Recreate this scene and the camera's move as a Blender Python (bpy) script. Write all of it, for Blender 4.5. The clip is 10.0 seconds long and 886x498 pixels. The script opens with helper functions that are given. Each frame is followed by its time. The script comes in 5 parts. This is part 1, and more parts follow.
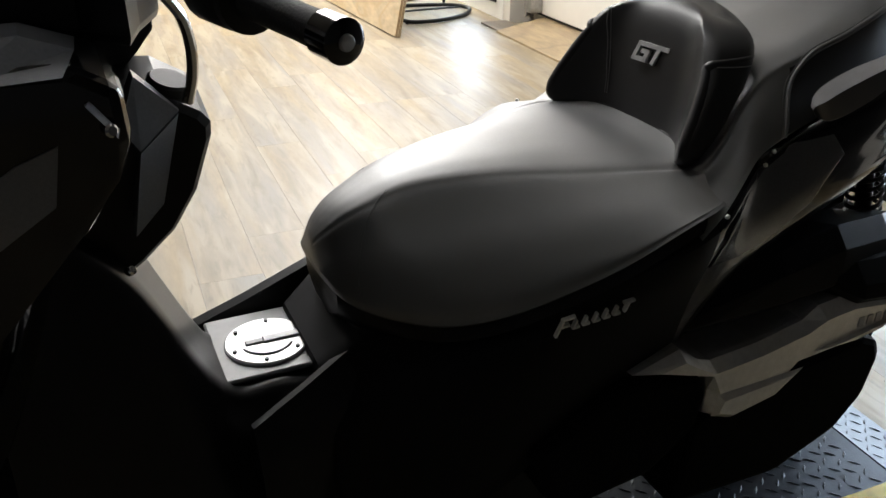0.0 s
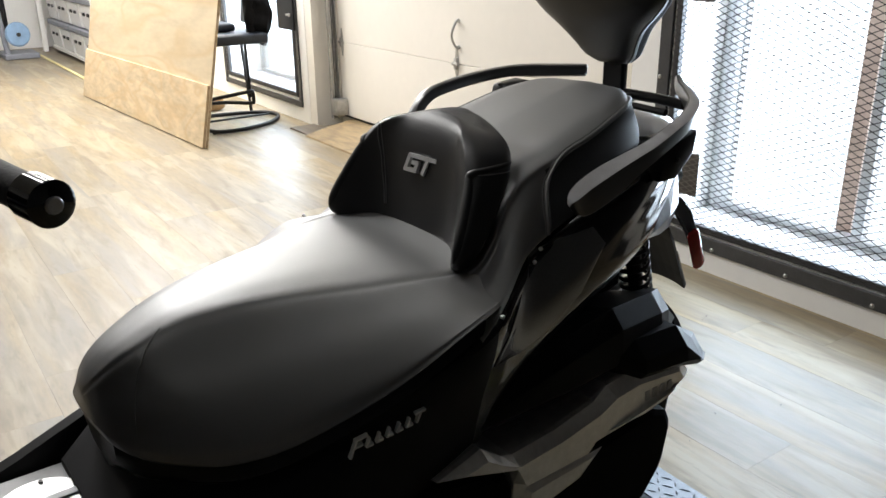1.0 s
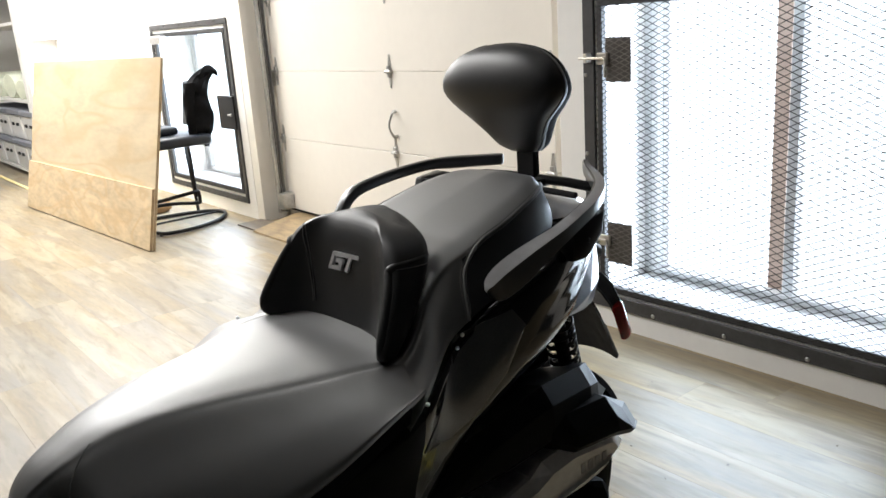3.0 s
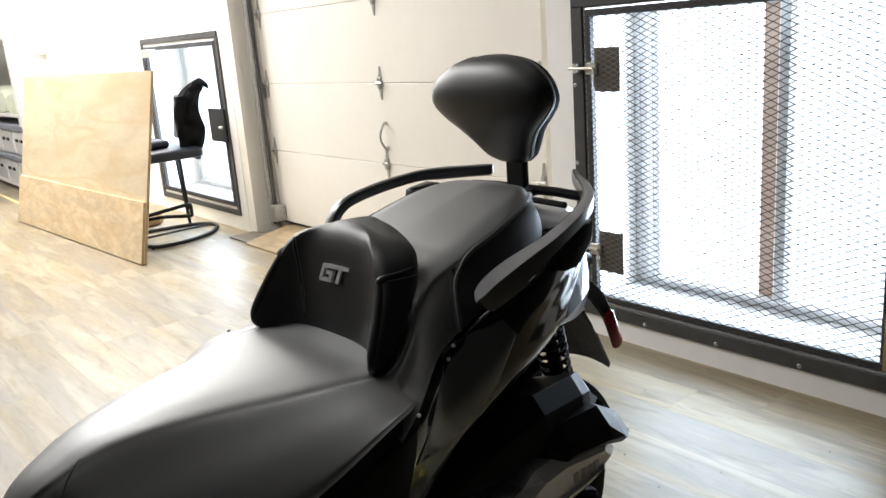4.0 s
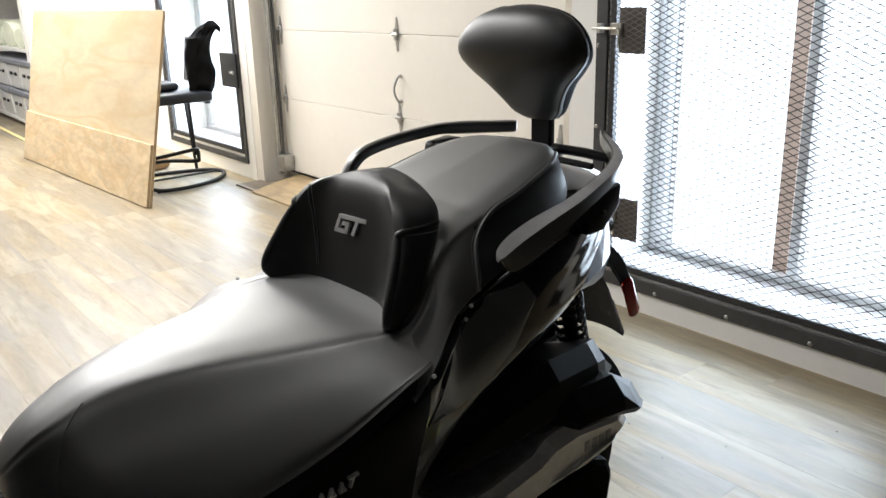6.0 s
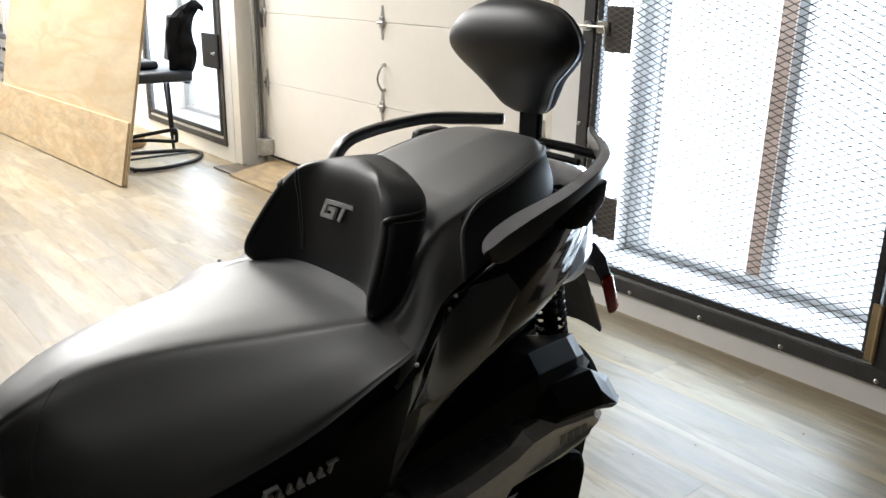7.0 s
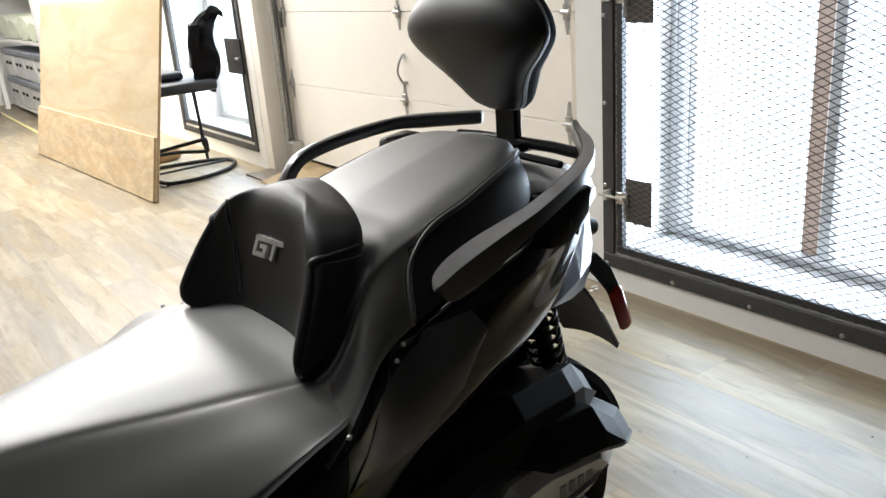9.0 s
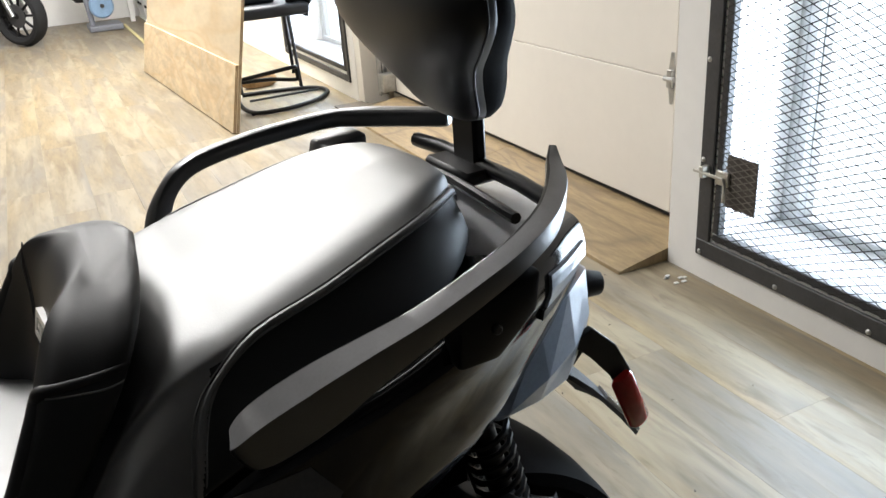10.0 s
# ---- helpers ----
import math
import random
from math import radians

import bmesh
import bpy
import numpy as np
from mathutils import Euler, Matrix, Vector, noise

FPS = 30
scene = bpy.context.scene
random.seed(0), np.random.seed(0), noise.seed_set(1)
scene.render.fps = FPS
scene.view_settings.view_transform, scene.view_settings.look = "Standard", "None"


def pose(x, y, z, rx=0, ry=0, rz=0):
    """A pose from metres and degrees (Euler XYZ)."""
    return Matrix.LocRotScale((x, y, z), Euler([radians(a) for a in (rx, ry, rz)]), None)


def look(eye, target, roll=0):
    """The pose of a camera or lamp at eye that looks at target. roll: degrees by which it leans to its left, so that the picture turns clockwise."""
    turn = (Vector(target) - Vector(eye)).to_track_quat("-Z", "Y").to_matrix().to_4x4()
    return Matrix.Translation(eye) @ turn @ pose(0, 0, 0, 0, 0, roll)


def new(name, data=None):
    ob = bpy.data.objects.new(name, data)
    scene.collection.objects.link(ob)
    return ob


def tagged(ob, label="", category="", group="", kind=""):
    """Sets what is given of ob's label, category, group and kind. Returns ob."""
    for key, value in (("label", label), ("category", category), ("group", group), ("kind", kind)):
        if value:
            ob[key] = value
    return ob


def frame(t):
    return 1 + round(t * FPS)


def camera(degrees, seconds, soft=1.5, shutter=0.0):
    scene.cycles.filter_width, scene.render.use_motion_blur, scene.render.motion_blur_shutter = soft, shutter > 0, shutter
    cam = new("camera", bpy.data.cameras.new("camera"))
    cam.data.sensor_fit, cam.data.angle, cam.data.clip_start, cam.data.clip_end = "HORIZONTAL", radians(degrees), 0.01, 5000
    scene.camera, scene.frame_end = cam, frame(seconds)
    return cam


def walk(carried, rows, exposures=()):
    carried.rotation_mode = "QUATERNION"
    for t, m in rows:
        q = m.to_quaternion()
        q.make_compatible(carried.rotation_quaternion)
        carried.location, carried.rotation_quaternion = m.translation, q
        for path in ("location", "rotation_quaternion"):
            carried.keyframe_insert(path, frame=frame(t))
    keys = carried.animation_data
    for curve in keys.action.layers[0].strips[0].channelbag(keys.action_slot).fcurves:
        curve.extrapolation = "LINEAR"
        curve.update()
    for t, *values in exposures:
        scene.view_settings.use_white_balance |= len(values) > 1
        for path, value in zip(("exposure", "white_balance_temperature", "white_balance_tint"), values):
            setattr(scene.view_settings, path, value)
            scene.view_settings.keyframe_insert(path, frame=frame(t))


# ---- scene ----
cam = camera(56.6, 10.0)
PATH = [
    (0, (0.086, -0.109, 1.16), (0.764, 1.537, 0.247), 0.5),
    (0.5, (0.139, -0.115, 1.174), (1.089, 1.448, 0.366), -0.5),
    (1, (0.158, -0.132, 1.191), (1.221, 1.407, 0.482), -0.7),
    (1.5, (0.172, -0.149, 1.198), (1.296, 1.368, 0.539), -1.9),
    (2, (0.182, -0.167, 1.208), (1.341, 1.351, 0.616), -3.0),
    (2.5, (0.177, -0.19, 1.219), (1.348, 1.334, 0.666), -3.6),
    (4, (0.179, -0.207, 1.222), (1.38, 1.311, 0.718), -4.4),
    (4.5, (0.182, -0.202, 1.221), (1.384, 1.312, 0.708), -4.4),
    (5, (0.184, -0.194, 1.219), (1.388, 1.319, 0.707), -3.9),
    (5.5, (0.191, -0.171, 1.209), (1.374, 1.34, 0.644), -2.8),
    (7, (0.172, -0.144, 1.203), (1.392, 1.316, 0.585), 1.2),
    (7.5, (0.169, -0.145, 1.193), (1.457, 1.23, 0.523), 1.6),
    (8, (0.153, -0.131, 1.186), (1.465, 1.211, 0.495), 3.0),
    (8.5, (0.169, -0.114, 1.2), (1.436, 1.282, 0.533), -3.9),
    (8.7, (0.256, -0.093, 1.189), (1.483, 1.337, 0.518), -5.0),
    (9, (0.422, -0.077, 1.2), (1.508, 1.471, 0.548), -4.4),
    (9.2, (0.507, -0.057, 1.209), (1.503, 1.526, 0.497), -3.2),
    (9.5, (0.619, -0.006, 1.2), (1.599, 1.558, 0.429), -2.7),
    (9.8, (0.759, 0.098, 1.196), (1.584, 1.73, 0.385), -1.4),
    (10, (0.875, 0.153, 1.205), (1.642, 1.814, 0.396), -4.2),
]
walk(cam, [(t, look(eye, target, roll)) for t, eye, target, roll in PATH])

# ---- world and light ----
world = bpy.data.worlds.new("world")
scene.world = world
world.use_nodes = True
_wn = world.node_tree.nodes
_sky = _wn.new("ShaderNodeTexSky")
_sky.sky_type = "NISHITA"
_sky.sun_disc = False
_sky.sun_elevation = radians(40)
_sky.sun_rotation = radians(60)
world.node_tree.links.new(_sky.outputs[0], _wn["Background"].inputs[0])
_wn["Background"].inputs[1].default_value = 0.1


def area_lamp(name, m, sx, sy, watts, color):
    d = bpy.data.lights.new(name, "AREA")
    d.shape, d.size, d.size_y, d.energy, d.color = "RECTANGLE", sx, sy, watts, color
    ob = new(name, d)
    ob.matrix_world = m
    return ob


DAY = (0.70, 0.84, 1.0)
WARM = (1.0, 0.984, 0.968)
WALL_X = 2.60
area_lamp("window_daylight", pose(2.84, 1.33, 0.72, 0, 90, 0), 1.05, 1.08, 50, DAY)
area_lamp("window_daylight", pose(2.84, 5.79, 0.74, 0, 90, 0), 1.05, 1.2, 48, DAY)
# Unseen ceiling lamps: far ones inferred from seat sheen, near ones added as fill
UNSEEN_LAMPS = [(1.4, 1.05, 1.2, 0.10, 1.5), (-0.9, 0.9, 0.14, 1.2, 2), (0.9, 7.1, 0.9, 2.4, 115), (2.12, 6.5, 0.9, 2.6, 230), (-0.35, 5.3, 0.6, 1.7, 45), (-1.8, 8.4, 0.6, 1.7, 30), (1.0, 4.2, 0.6, 1.2, 30), (0.35, 3.0, 0.6, 1.2, 58)]
for lx, ly, wx, wy, watts in UNSEEN_LAMPS:
    area_lamp("unseen_ceiling_fill", pose(lx, ly, 2.86), wx, wy, watts, WARM)


# ---- materials ----
def mat(name, color, rough=0.5, metal=0.0, var=0.15, scale=8.0, bump=0.0, bscale=200.0, coat=0.0, spec=0.5, ior=1.5, stretch=(1, 1, 1), dark=None, obj_random=0.0, rvar=0.0, distort=0.0):
    m = bpy.data.materials.new(name)
    m.use_nodes = True
    nt = m.node_tree
    N, L = nt.nodes, nt.links
    b = N["Principled BSDF"]
    b.inputs["Roughness"].default_value = rough
    b.inputs["Metallic"].default_value = metal
    b.inputs["Coat Weight"].default_value = coat
    b.inputs["Coat Roughness"].default_value = 0.08
    b.inputs["Specular IOR Level"].default_value = spec
    b.inputs["IOR"].default_value = ior
    tc = N.new("ShaderNodeTexCoord")
    mp = N.new("ShaderNodeMapping")
    mp.inputs["Scale"].default_value = stretch
    L.new(tc.outputs["Object"], mp.inputs[0])
    vec = mp.outputs[0]
    if obj_random:
        oi = N.new("ShaderNodeObjectInfo")
        mul = N.new("ShaderNodeVectorMath")
        mul.operation = "MULTIPLY_ADD"
        mul.inputs[1].default_value = (0, 0, 0)
        sc = N.new("ShaderNodeMath")
        sc.operation = "MULTIPLY"
        sc.inputs[1].default_value = 37.0
        L.new(oi.outputs["Random"], sc.inputs[0])
        add = N.new("ShaderNodeVectorMath")
        add.operation = "ADD"
        L.new(vec, add.inputs[0])
        L.new(sc.outputs[0], add.inputs[1])
        vec = add.outputs[0]
    n1 = N.new("ShaderNodeTexNoise")
    n1.inputs["Scale"].default_value = scale
    n1.inputs["Detail"].default_value = 6
    n1.inputs["Distortion"].default_value = distort
    L.new(vec, n1.inputs["Vector"])
    n2 = N.new("ShaderNodeTexNoise")
    n2.inputs["Scale"].default_value = scale * 7
    n2.inputs["Detail"].default_value = 4
    L.new(vec, n2.inputs["Vector"])
    mixn = N.new("ShaderNodeMath")
    mixn.operation = "MULTIPLY_ADD"
    mixn.inputs[1].default_value = 0.35
    L.new(n2.outputs["Fac"], mixn.inputs[0])
    s1 = N.new("ShaderNodeMath")
    s1.operation = "MULTIPLY"
    s1.inputs[1].default_value = 0.65
    L.new(n1.outputs["Fac"], s1.inputs[0])
    L.new(s1.outputs[0], mixn.inputs[2])
    ramp = N.new("ShaderNodeValToRGB")
    ramp.color_ramp.elements[0].position, ramp.color_ramp.elements[1].position = 0.33, 0.67
    lo = dark if dark else tuple(c * (1 - var) for c in color)
    hi = tuple(min(1, c * (1 + var)) for c in color)
    ramp.color_ramp.elements[0].color = (*lo, 1)
    ramp.color_ramp.elements[1].color = (*hi, 1)
    L.new(mixn.outputs[0], ramp.inputs[0])
    out = ramp.outputs[0]
    if obj_random:
        hs = N.new("ShaderNodeHueSaturation")
        mr = N.new("ShaderNodeMapRange")
        mr.inputs["To Min"].default_value, mr.inputs["To Max"].default_value = 1 - obj_random, 1 + obj_random
        L.new(oi.outputs["Random"], mr.inputs[0])
        L.new(mr.outputs[0], hs.inputs["Value"])
        L.new(out, hs.inputs["Color"])
        out = hs.outputs[0]
    L.new(out, b.inputs["Base Color"])
    if rvar:
        mr2 = N.new("ShaderNodeMapRange")
        mr2.inputs["To Min"].default_value, mr2.inputs["To Max"].default_value = max(0.02, rough - rvar), rough + rvar
        L.new(n1.outputs["Fac"], mr2.inputs[0])
        L.new(mr2.outputs[0], b.inputs["Roughness"])
    if bump:
        nb = N.new("ShaderNodeTexNoise")
        nb.inputs["Scale"].default_value = bscale
        nb.inputs["Detail"].default_value = 3
        L.new(vec, nb.inputs["Vector"])
        bp = N.new("ShaderNodeBump")
        bp.inputs["Strength"].default_value = bump
        bp.inputs["Distance"].default_value = 0.002
        L.new(nb.outputs["Fac"], bp.inputs["Height"])
        L.new(bp.outputs[0], b.inputs["Normal"])
    return m


def patch(m, color, scale, stretch=(1, 1, 1), lo=0.42, hi=0.62, amount=0.8):
    """A second colour lying in soft patches over a material's own."""
    N, L = m.node_tree.nodes, m.node_tree.links
    b = N["Principled BSDF"]
    old = b.inputs["Base Color"].links[0].from_socket
    tc = N.new("ShaderNodeTexCoord")
    oi = N.new("ShaderNodeObjectInfo")
    mp = N.new("ShaderNodeMapping")
    mp.inputs["Scale"].default_value = stretch
    sc = N.new("ShaderNodeMath")
    sc.operation = "MULTIPLY"
    sc.inputs[1].default_value = 53.0
    ns = N.new("ShaderNodeTexNoise")
    ns.noise_dimensions = "4D"
    ns.inputs["Scale"].default_value = scale
    ns.inputs["Detail"].default_value = 5
    ns.inputs["Distortion"].default_value = 0.8
    mr = N.new("ShaderNodeMapRange")
    mr.inputs["From Min"].default_value, mr.inputs["From Max"].default_value = lo, hi
    mr.inputs["To Max"].default_value = amount
    mx = N.new("ShaderNodeMix")
    mx.data_type = "RGBA"
    mx.inputs[7].default_value = (*color, 1)
    L.new(tc.outputs["Object"], mp.inputs[0])
    L.new(mp.outputs[0], ns.inputs["Vector"])
    L.new(oi.outputs["Random"], sc.inputs[0])
    L.new(sc.outputs[0], ns.inputs["W"])
    L.new(ns.outputs["Fac"], mr.inputs[0])
    L.new(mr.outputs[0], mx.inputs[0])
    L.new(old, mx.inputs[6])
    L.new(mx.outputs[2], b.inputs["Base Color"])
    return m


def figure(m, color, scale, stretch, amount, distort):
    """Loops and waves of peeled-veneer grain over a material."""
    N, L = m.node_tree.nodes, m.node_tree.links
    b = N["Principled BSDF"]
    old = b.inputs["Base Color"].links[0].from_socket
    tc = N.new("ShaderNodeTexCoord")
    mp = N.new("ShaderNodeMapping")
    mp.inputs["Scale"].default_value = stretch
    ns = N.new("ShaderNodeTexNoise")
    ns.inputs["Scale"].default_value = scale
    ns.inputs["Detail"].default_value = 1.5
    ns.inputs["Distortion"].default_value = distort
    fr = N.new("ShaderNodeMath")
    fr.operation = "MULTIPLY"
    fr.inputs[1].default_value = 5.0
    pp = N.new("ShaderNodeMath")
    pp.operation = "PINGPONG"
    pp.inputs[1].default_value = 0.5
    mr = N.new("ShaderNodeMapRange")
    mr.inputs["From Min"].default_value, mr.inputs["From Max"].default_value = 0.22, 0.5
    mr.inputs["To Max"].default_value = amount
    mx = N.new("ShaderNodeMix")
    mx.data_type = "RGBA"
    mx.inputs[7].default_value = (*color, 1)
    L.new(tc.outputs["Object"], mp.inputs[0])
    L.new(mp.outputs[0], ns.inputs["Vector"])
    L.new(ns.outputs["Fac"], fr.inputs[0])
    L.new(fr.outputs[0], pp.inputs[0])
    L.new(pp.outputs[0], mr.inputs[0])
    L.new(mr.outputs[0], mx.inputs[0])
    L.new(old, mx.inputs[6])
    L.new(mx.outputs[2], b.inputs["Base Color"])
    return m


def glow(name, color, strength):
    m = bpy.data.materials.new(name)
    m.use_nodes = True
    b = m.node_tree.nodes["Principled BSDF"]
    b.inputs["Base Color"].default_value = (*color, 1)
    b.inputs["Emission Color"].default_value = (*color, 1)
    b.inputs["Emission Strength"].default_value = strength
    return m


M_SEAT = mat("seat_vinyl", (0.032, 0.032, 0.034), 0.48, spec=0.75, ior=2.35, var=0.14, scale=12, bump=0.06, bscale=550, rvar=0.05)
M_SEAT_DK = mat("seat_side_vinyl", (0.015, 0.015, 0.016), 0.52, spec=0.4, var=0.12, scale=12, bump=0.04, bscale=700)
M_BOLSTER = mat("bolster_vinyl", (0.008, 0.008, 0.009), 0.48, spec=0.6, ior=1.5, var=0.14, scale=14, bump=0.06, bscale=700)
M_PAD = mat("pad_vinyl", (0.007, 0.007, 0.008), 0.45, spec=0.65, ior=1.6, var=0.12, scale=12, bump=0.04, bscale=900)
M_SHELL = mat("matte_black_shell", (0.006, 0.006, 0.007), 0.65, spec=0.2, var=0.15, scale=20)
M_GUARD = mat("dull_black_plastic", (0.004, 0.004, 0.0045), 0.8, spec=0.06, var=0.2, scale=30)
M_AIRBOX = mat("smooth_black_plastic", (0.005, 0.005, 0.006), 0.48, spec=0.14, var=0.2, scale=30)
M_PIPE = mat("seam_piping", (0.17, 0.17, 0.172), 0.6, var=0.1, scale=40)
M_GLOSS = mat("gloss_black_paint", (0.004, 0.004, 0.005), 0.1, var=0.1, scale=20, coat=0.4)
M_SATIN = mat("satin_grey_paint", (0.23, 0.238, 0.26), 0.42, var=0.1, scale=300, coat=0.3)
# Side panels' grey is a wall reflection painted in; the plate lip shares it
M_PANEL = mat("grey_lip_panel_sheen", (0.105, 0.108, 0.116), 0.22, var=0.1, scale=300, coat=0.6)
# Blue cast of the reflected sky is mixed into this base colour
M_COWL = mat("silver_paint_sky_tint", (0.26, 0.315, 0.39), 0.32, var=0.08, scale=200, coat=0.5)
M_PLASTIC = mat("textured_black_plastic", (0.007, 0.007, 0.008), 0.38, var=0.2, scale=30, bump=0.04, bscale=600, spec=0.3)
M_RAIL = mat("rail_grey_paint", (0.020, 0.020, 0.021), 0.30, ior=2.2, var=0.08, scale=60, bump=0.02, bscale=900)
# Lamp shine on the near rail's top, put into its base colour
M_RAILSHINE = mat("painted_rail_shine", (0.45, 0.45, 0.46), 0.30, ior=1.8, var=0.08, scale=60, bump=0.02, bscale=900)
M_SILVER = mat("engine_cover_silver", (0.86, 0.85, 0.84), 0.36, metal=0.7, var=0.08, scale=80, bump=0.03, bscale=500)
M_LETTER = mat("embossed_grey", (0.62, 0.615, 0.61), 0.5, var=0.1, scale=60)
M_CHROME = mat("chrome", (0.7, 0.7, 0.7), 0.15, metal=1.0, var=0.05, scale=20)
M_RUBBER = mat("tyre_rubber", (0.009, 0.009, 0.010), 0.75, var=0.2, scale=40, bump=0.3, bscale=300)
M_RED = mat("red_reflector", (0.42, 0.015, 0.012), 0.2, var=0.15, scale=80, coat=0.5)
M_CAPWHITE = mat("brushed_cap_metal", (0.62, 0.62, 0.63), 0.35, metal=0.6, var=0.06, scale=60)
M_CAPPLATE = mat("grey_cap_plate", (0.20, 0.20, 0.205), 0.4, var=0.08, scale=60)
M_BADGE = mat("badge_silver", (0.9, 0.9, 0.9), 0.36, metal=0.35, var=0.05, scale=60)
M_LENS = mat("clear_lamp_lens", (0.75, 0.75, 0.77), 0.12, var=0.05, scale=40, coat=0.6)
M_WALL = mat("white_wall_paint", (0.85, 0.84, 0.815), 0.7, var=0.03, scale=3, bump=0.15, bscale=90)
M_TRIMW = mat("white_trim_paint", (0.8, 0.79, 0.76), 0.5, var=0.05, scale=6, bump=0.1, bscale=60)
M_DOOR = mat("cream_steel_door", (0.78, 0.745, 0.68), 0.5, var=0.025, scale=2.5, bump=0.12, bscale=120)
M_CEIL = mat("ceiling_paint", (0.20, 0.198, 0.194), 0.85, var=0.03, scale=3)
M_LATCHPLATE = mat("worn_latch_plate", (0.085, 0.074, 0.064), 0.6, var=0.3, scale=18, bump=0.1, bscale=150)
M_LATCHMESH = mat("worn_latch_mesh", (0.16, 0.145, 0.13), 0.55, var=0.25, scale=30)
M_STEEL = mat("dark_painted_steel", (0.042, 0.041, 0.042), 0.55, var=0.3, scale=12, bump=0.2, bscale=150)
M_MESH = mat("expanded_steel_mesh", (0.028, 0.026, 0.025), 0.6, metal=0.2, var=0.2, scale=30)
M_ZINC = mat("zinc_hardware", (0.45, 0.45, 0.44), 0.35, metal=0.85, var=0.2, scale=40)
M_BRASSY = mat("yellowed_zinc_latch", (0.52, 0.495, 0.44), 0.4, metal=0.7, var=0.2, scale=40)
M_PLY = mat("pale_plywood", (0.58, 0.48, 0.325), 0.55, var=0.12, scale=1.6, stretch=(1, 1, 3.5), distort=1.2, bump=0.08, bscale=60)
M_PLY2 = mat("figured_plywood", (0.62, 0.49, 0.315), 0.55, var=0.22, scale=2.2, stretch=(1, 1, 3), distort=2.0, bump=0.08, bscale=60)
figure(M_PLY, (0.52, 0.36, 0.18), 1.5, (1, 0.55, 2.2), 0.5, 0.6)
figure(M_PLY2, (0.54, 0.36, 0.17), 2.0, (1, 0.8, 2.2), 0.5, 0.8)
M_PLYEDGE = mat("plywood_edge", (0.22, 0.125, 0.05), 0.65, var=0.3, scale=8, stretch=(12, 1, 0.3))
M_RAMP = mat("weathered_plywood", (0.25, 0.178, 0.088), 0.55, var=0.3, scale=2.5, stretch=(6, 1, 1), distort=1.5, bump=0.15, bscale=80)
figure(M_RAMP, (0.13, 0.085, 0.045), 2.2, (2.5, 0.6, 1), 0.6, 0.5)
M_DARKBOARD = mat("scuffed_dark_board", (0.10, 0.078, 0.055), 0.5, var=0.35, scale=6, stretch=(4, 1, 1), bump=0.1, bscale=80)
M_PLANK = mat("vinyl_oak_plank", (0.225, 0.172, 0.096), 0.42, spec=0.4, var=0.26, scale=2.0, stretch=(6, 1, 1), obj_random=0.11, rvar=0.06, distort=0.8, bump=0.05, bscale=60)
patch(M_PLANK, (0.168, 0.160, 0.146), 1.3, (4, 0.5, 1), 0.40, 0.64, 0.75)
patch(M_PLANK, (0.30, 0.256, 0.180), 2.0, (5, 0.75, 1), 0.47, 0.63, 0.80)
patch(M_PLANK, (0.110, 0.080, 0.044), 3.5, (5, 0.8, 1), 0.53, 0.70, 0.6)
patch(M_PLANK, (0.125, 0.098, 0.064), 13.0, (4, 0.8, 1), 0.56, 0.72, 0.5)
M_DARKWALL = mat("unseen_wall_dark", (0.07, 0.07, 0.072), 0.75, var=0.1, scale=3, bump=0.1, bscale=90)
M_WHITEPL = mat("white_plastic", (0.74, 0.74, 0.73), 0.4, var=0.06, scale=10)
M_GREYPL = mat("grey_plastic", (0.2, 0.21, 0.24), 0.5, var=0.15, scale=14)
M_BLUE = mat("pale_blue_plastic", (0.25, 0.38, 0.55), 0.4, var=0.1, scale=20)
M_FOAM = mat("greenish_white_foam", (0.62, 0.65, 0.52), 0.8, var=0.12, scale=8, bump=0.2, bscale=60)
M_SUBFLOOR = mat("dark_floor_joint", (0.17, 0.14, 0.105), 0.8, var=0.2, scale=10)
M_PLATE = mat("diamond_plate_steel", (0.028, 0.034, 0.043), 0.36, metal=0.6, var=0.25, scale=10, bump=0.1, bscale=200)
M_YELLOW = mat("yellow_edge_paint", (0.55, 0.42, 0.03), 0.5, var=0.2, scale=15)
M_PALEYELLOW = mat("faded_yellow_plastic", (0.60, 0.52, 0.24), 0.5, var=0.15, scale=15)
M_CHAIR = mat("black_tube_steel", (0.008, 0.008, 0.009), 0.5, spec=0.3, var=0.2, scale=20)
M_CHAIRVINYL = mat("dark_blue_vinyl", (0.012, 0.018, 0.03), 0.4, var=0.2, scale=15, bump=0.2, bscale=300)
M_CLOTH = mat("black_cloth", (0.005, 0.005, 0.006), 0.95, spec=0.2, var=0.3, scale=25, bump=0.5, bscale=120)
M_SILL = mat("dirty_white_sill", (0.46, 0.46, 0.455), 0.6, var=0.08, scale=5, dark=(0.36, 0.36, 0.355))
patch(M_SILL, (0.15, 0.148, 0.14), 5.0, (1, 1, 1), 0.50, 0.68, 0.8)
M_PAVING = mat("pale_concrete_paving", (0.45, 0.45, 0.44), 0.8, var=0.12, scale=2.5, bump=0.1, bscale=80)
M_BRICK = mat("brown_pier", (0.50, 0.37, 0.30), 0.7, var=0.15, scale=12)
M_ALU = mat("window_aluminium", (0.55, 0.55, 0.55), 0.4, metal=0.6, var=0.1, scale=20)
M_SKYCARD = glow("overcast_daylight", (0.84, 0.92, 1.0), 1.8)


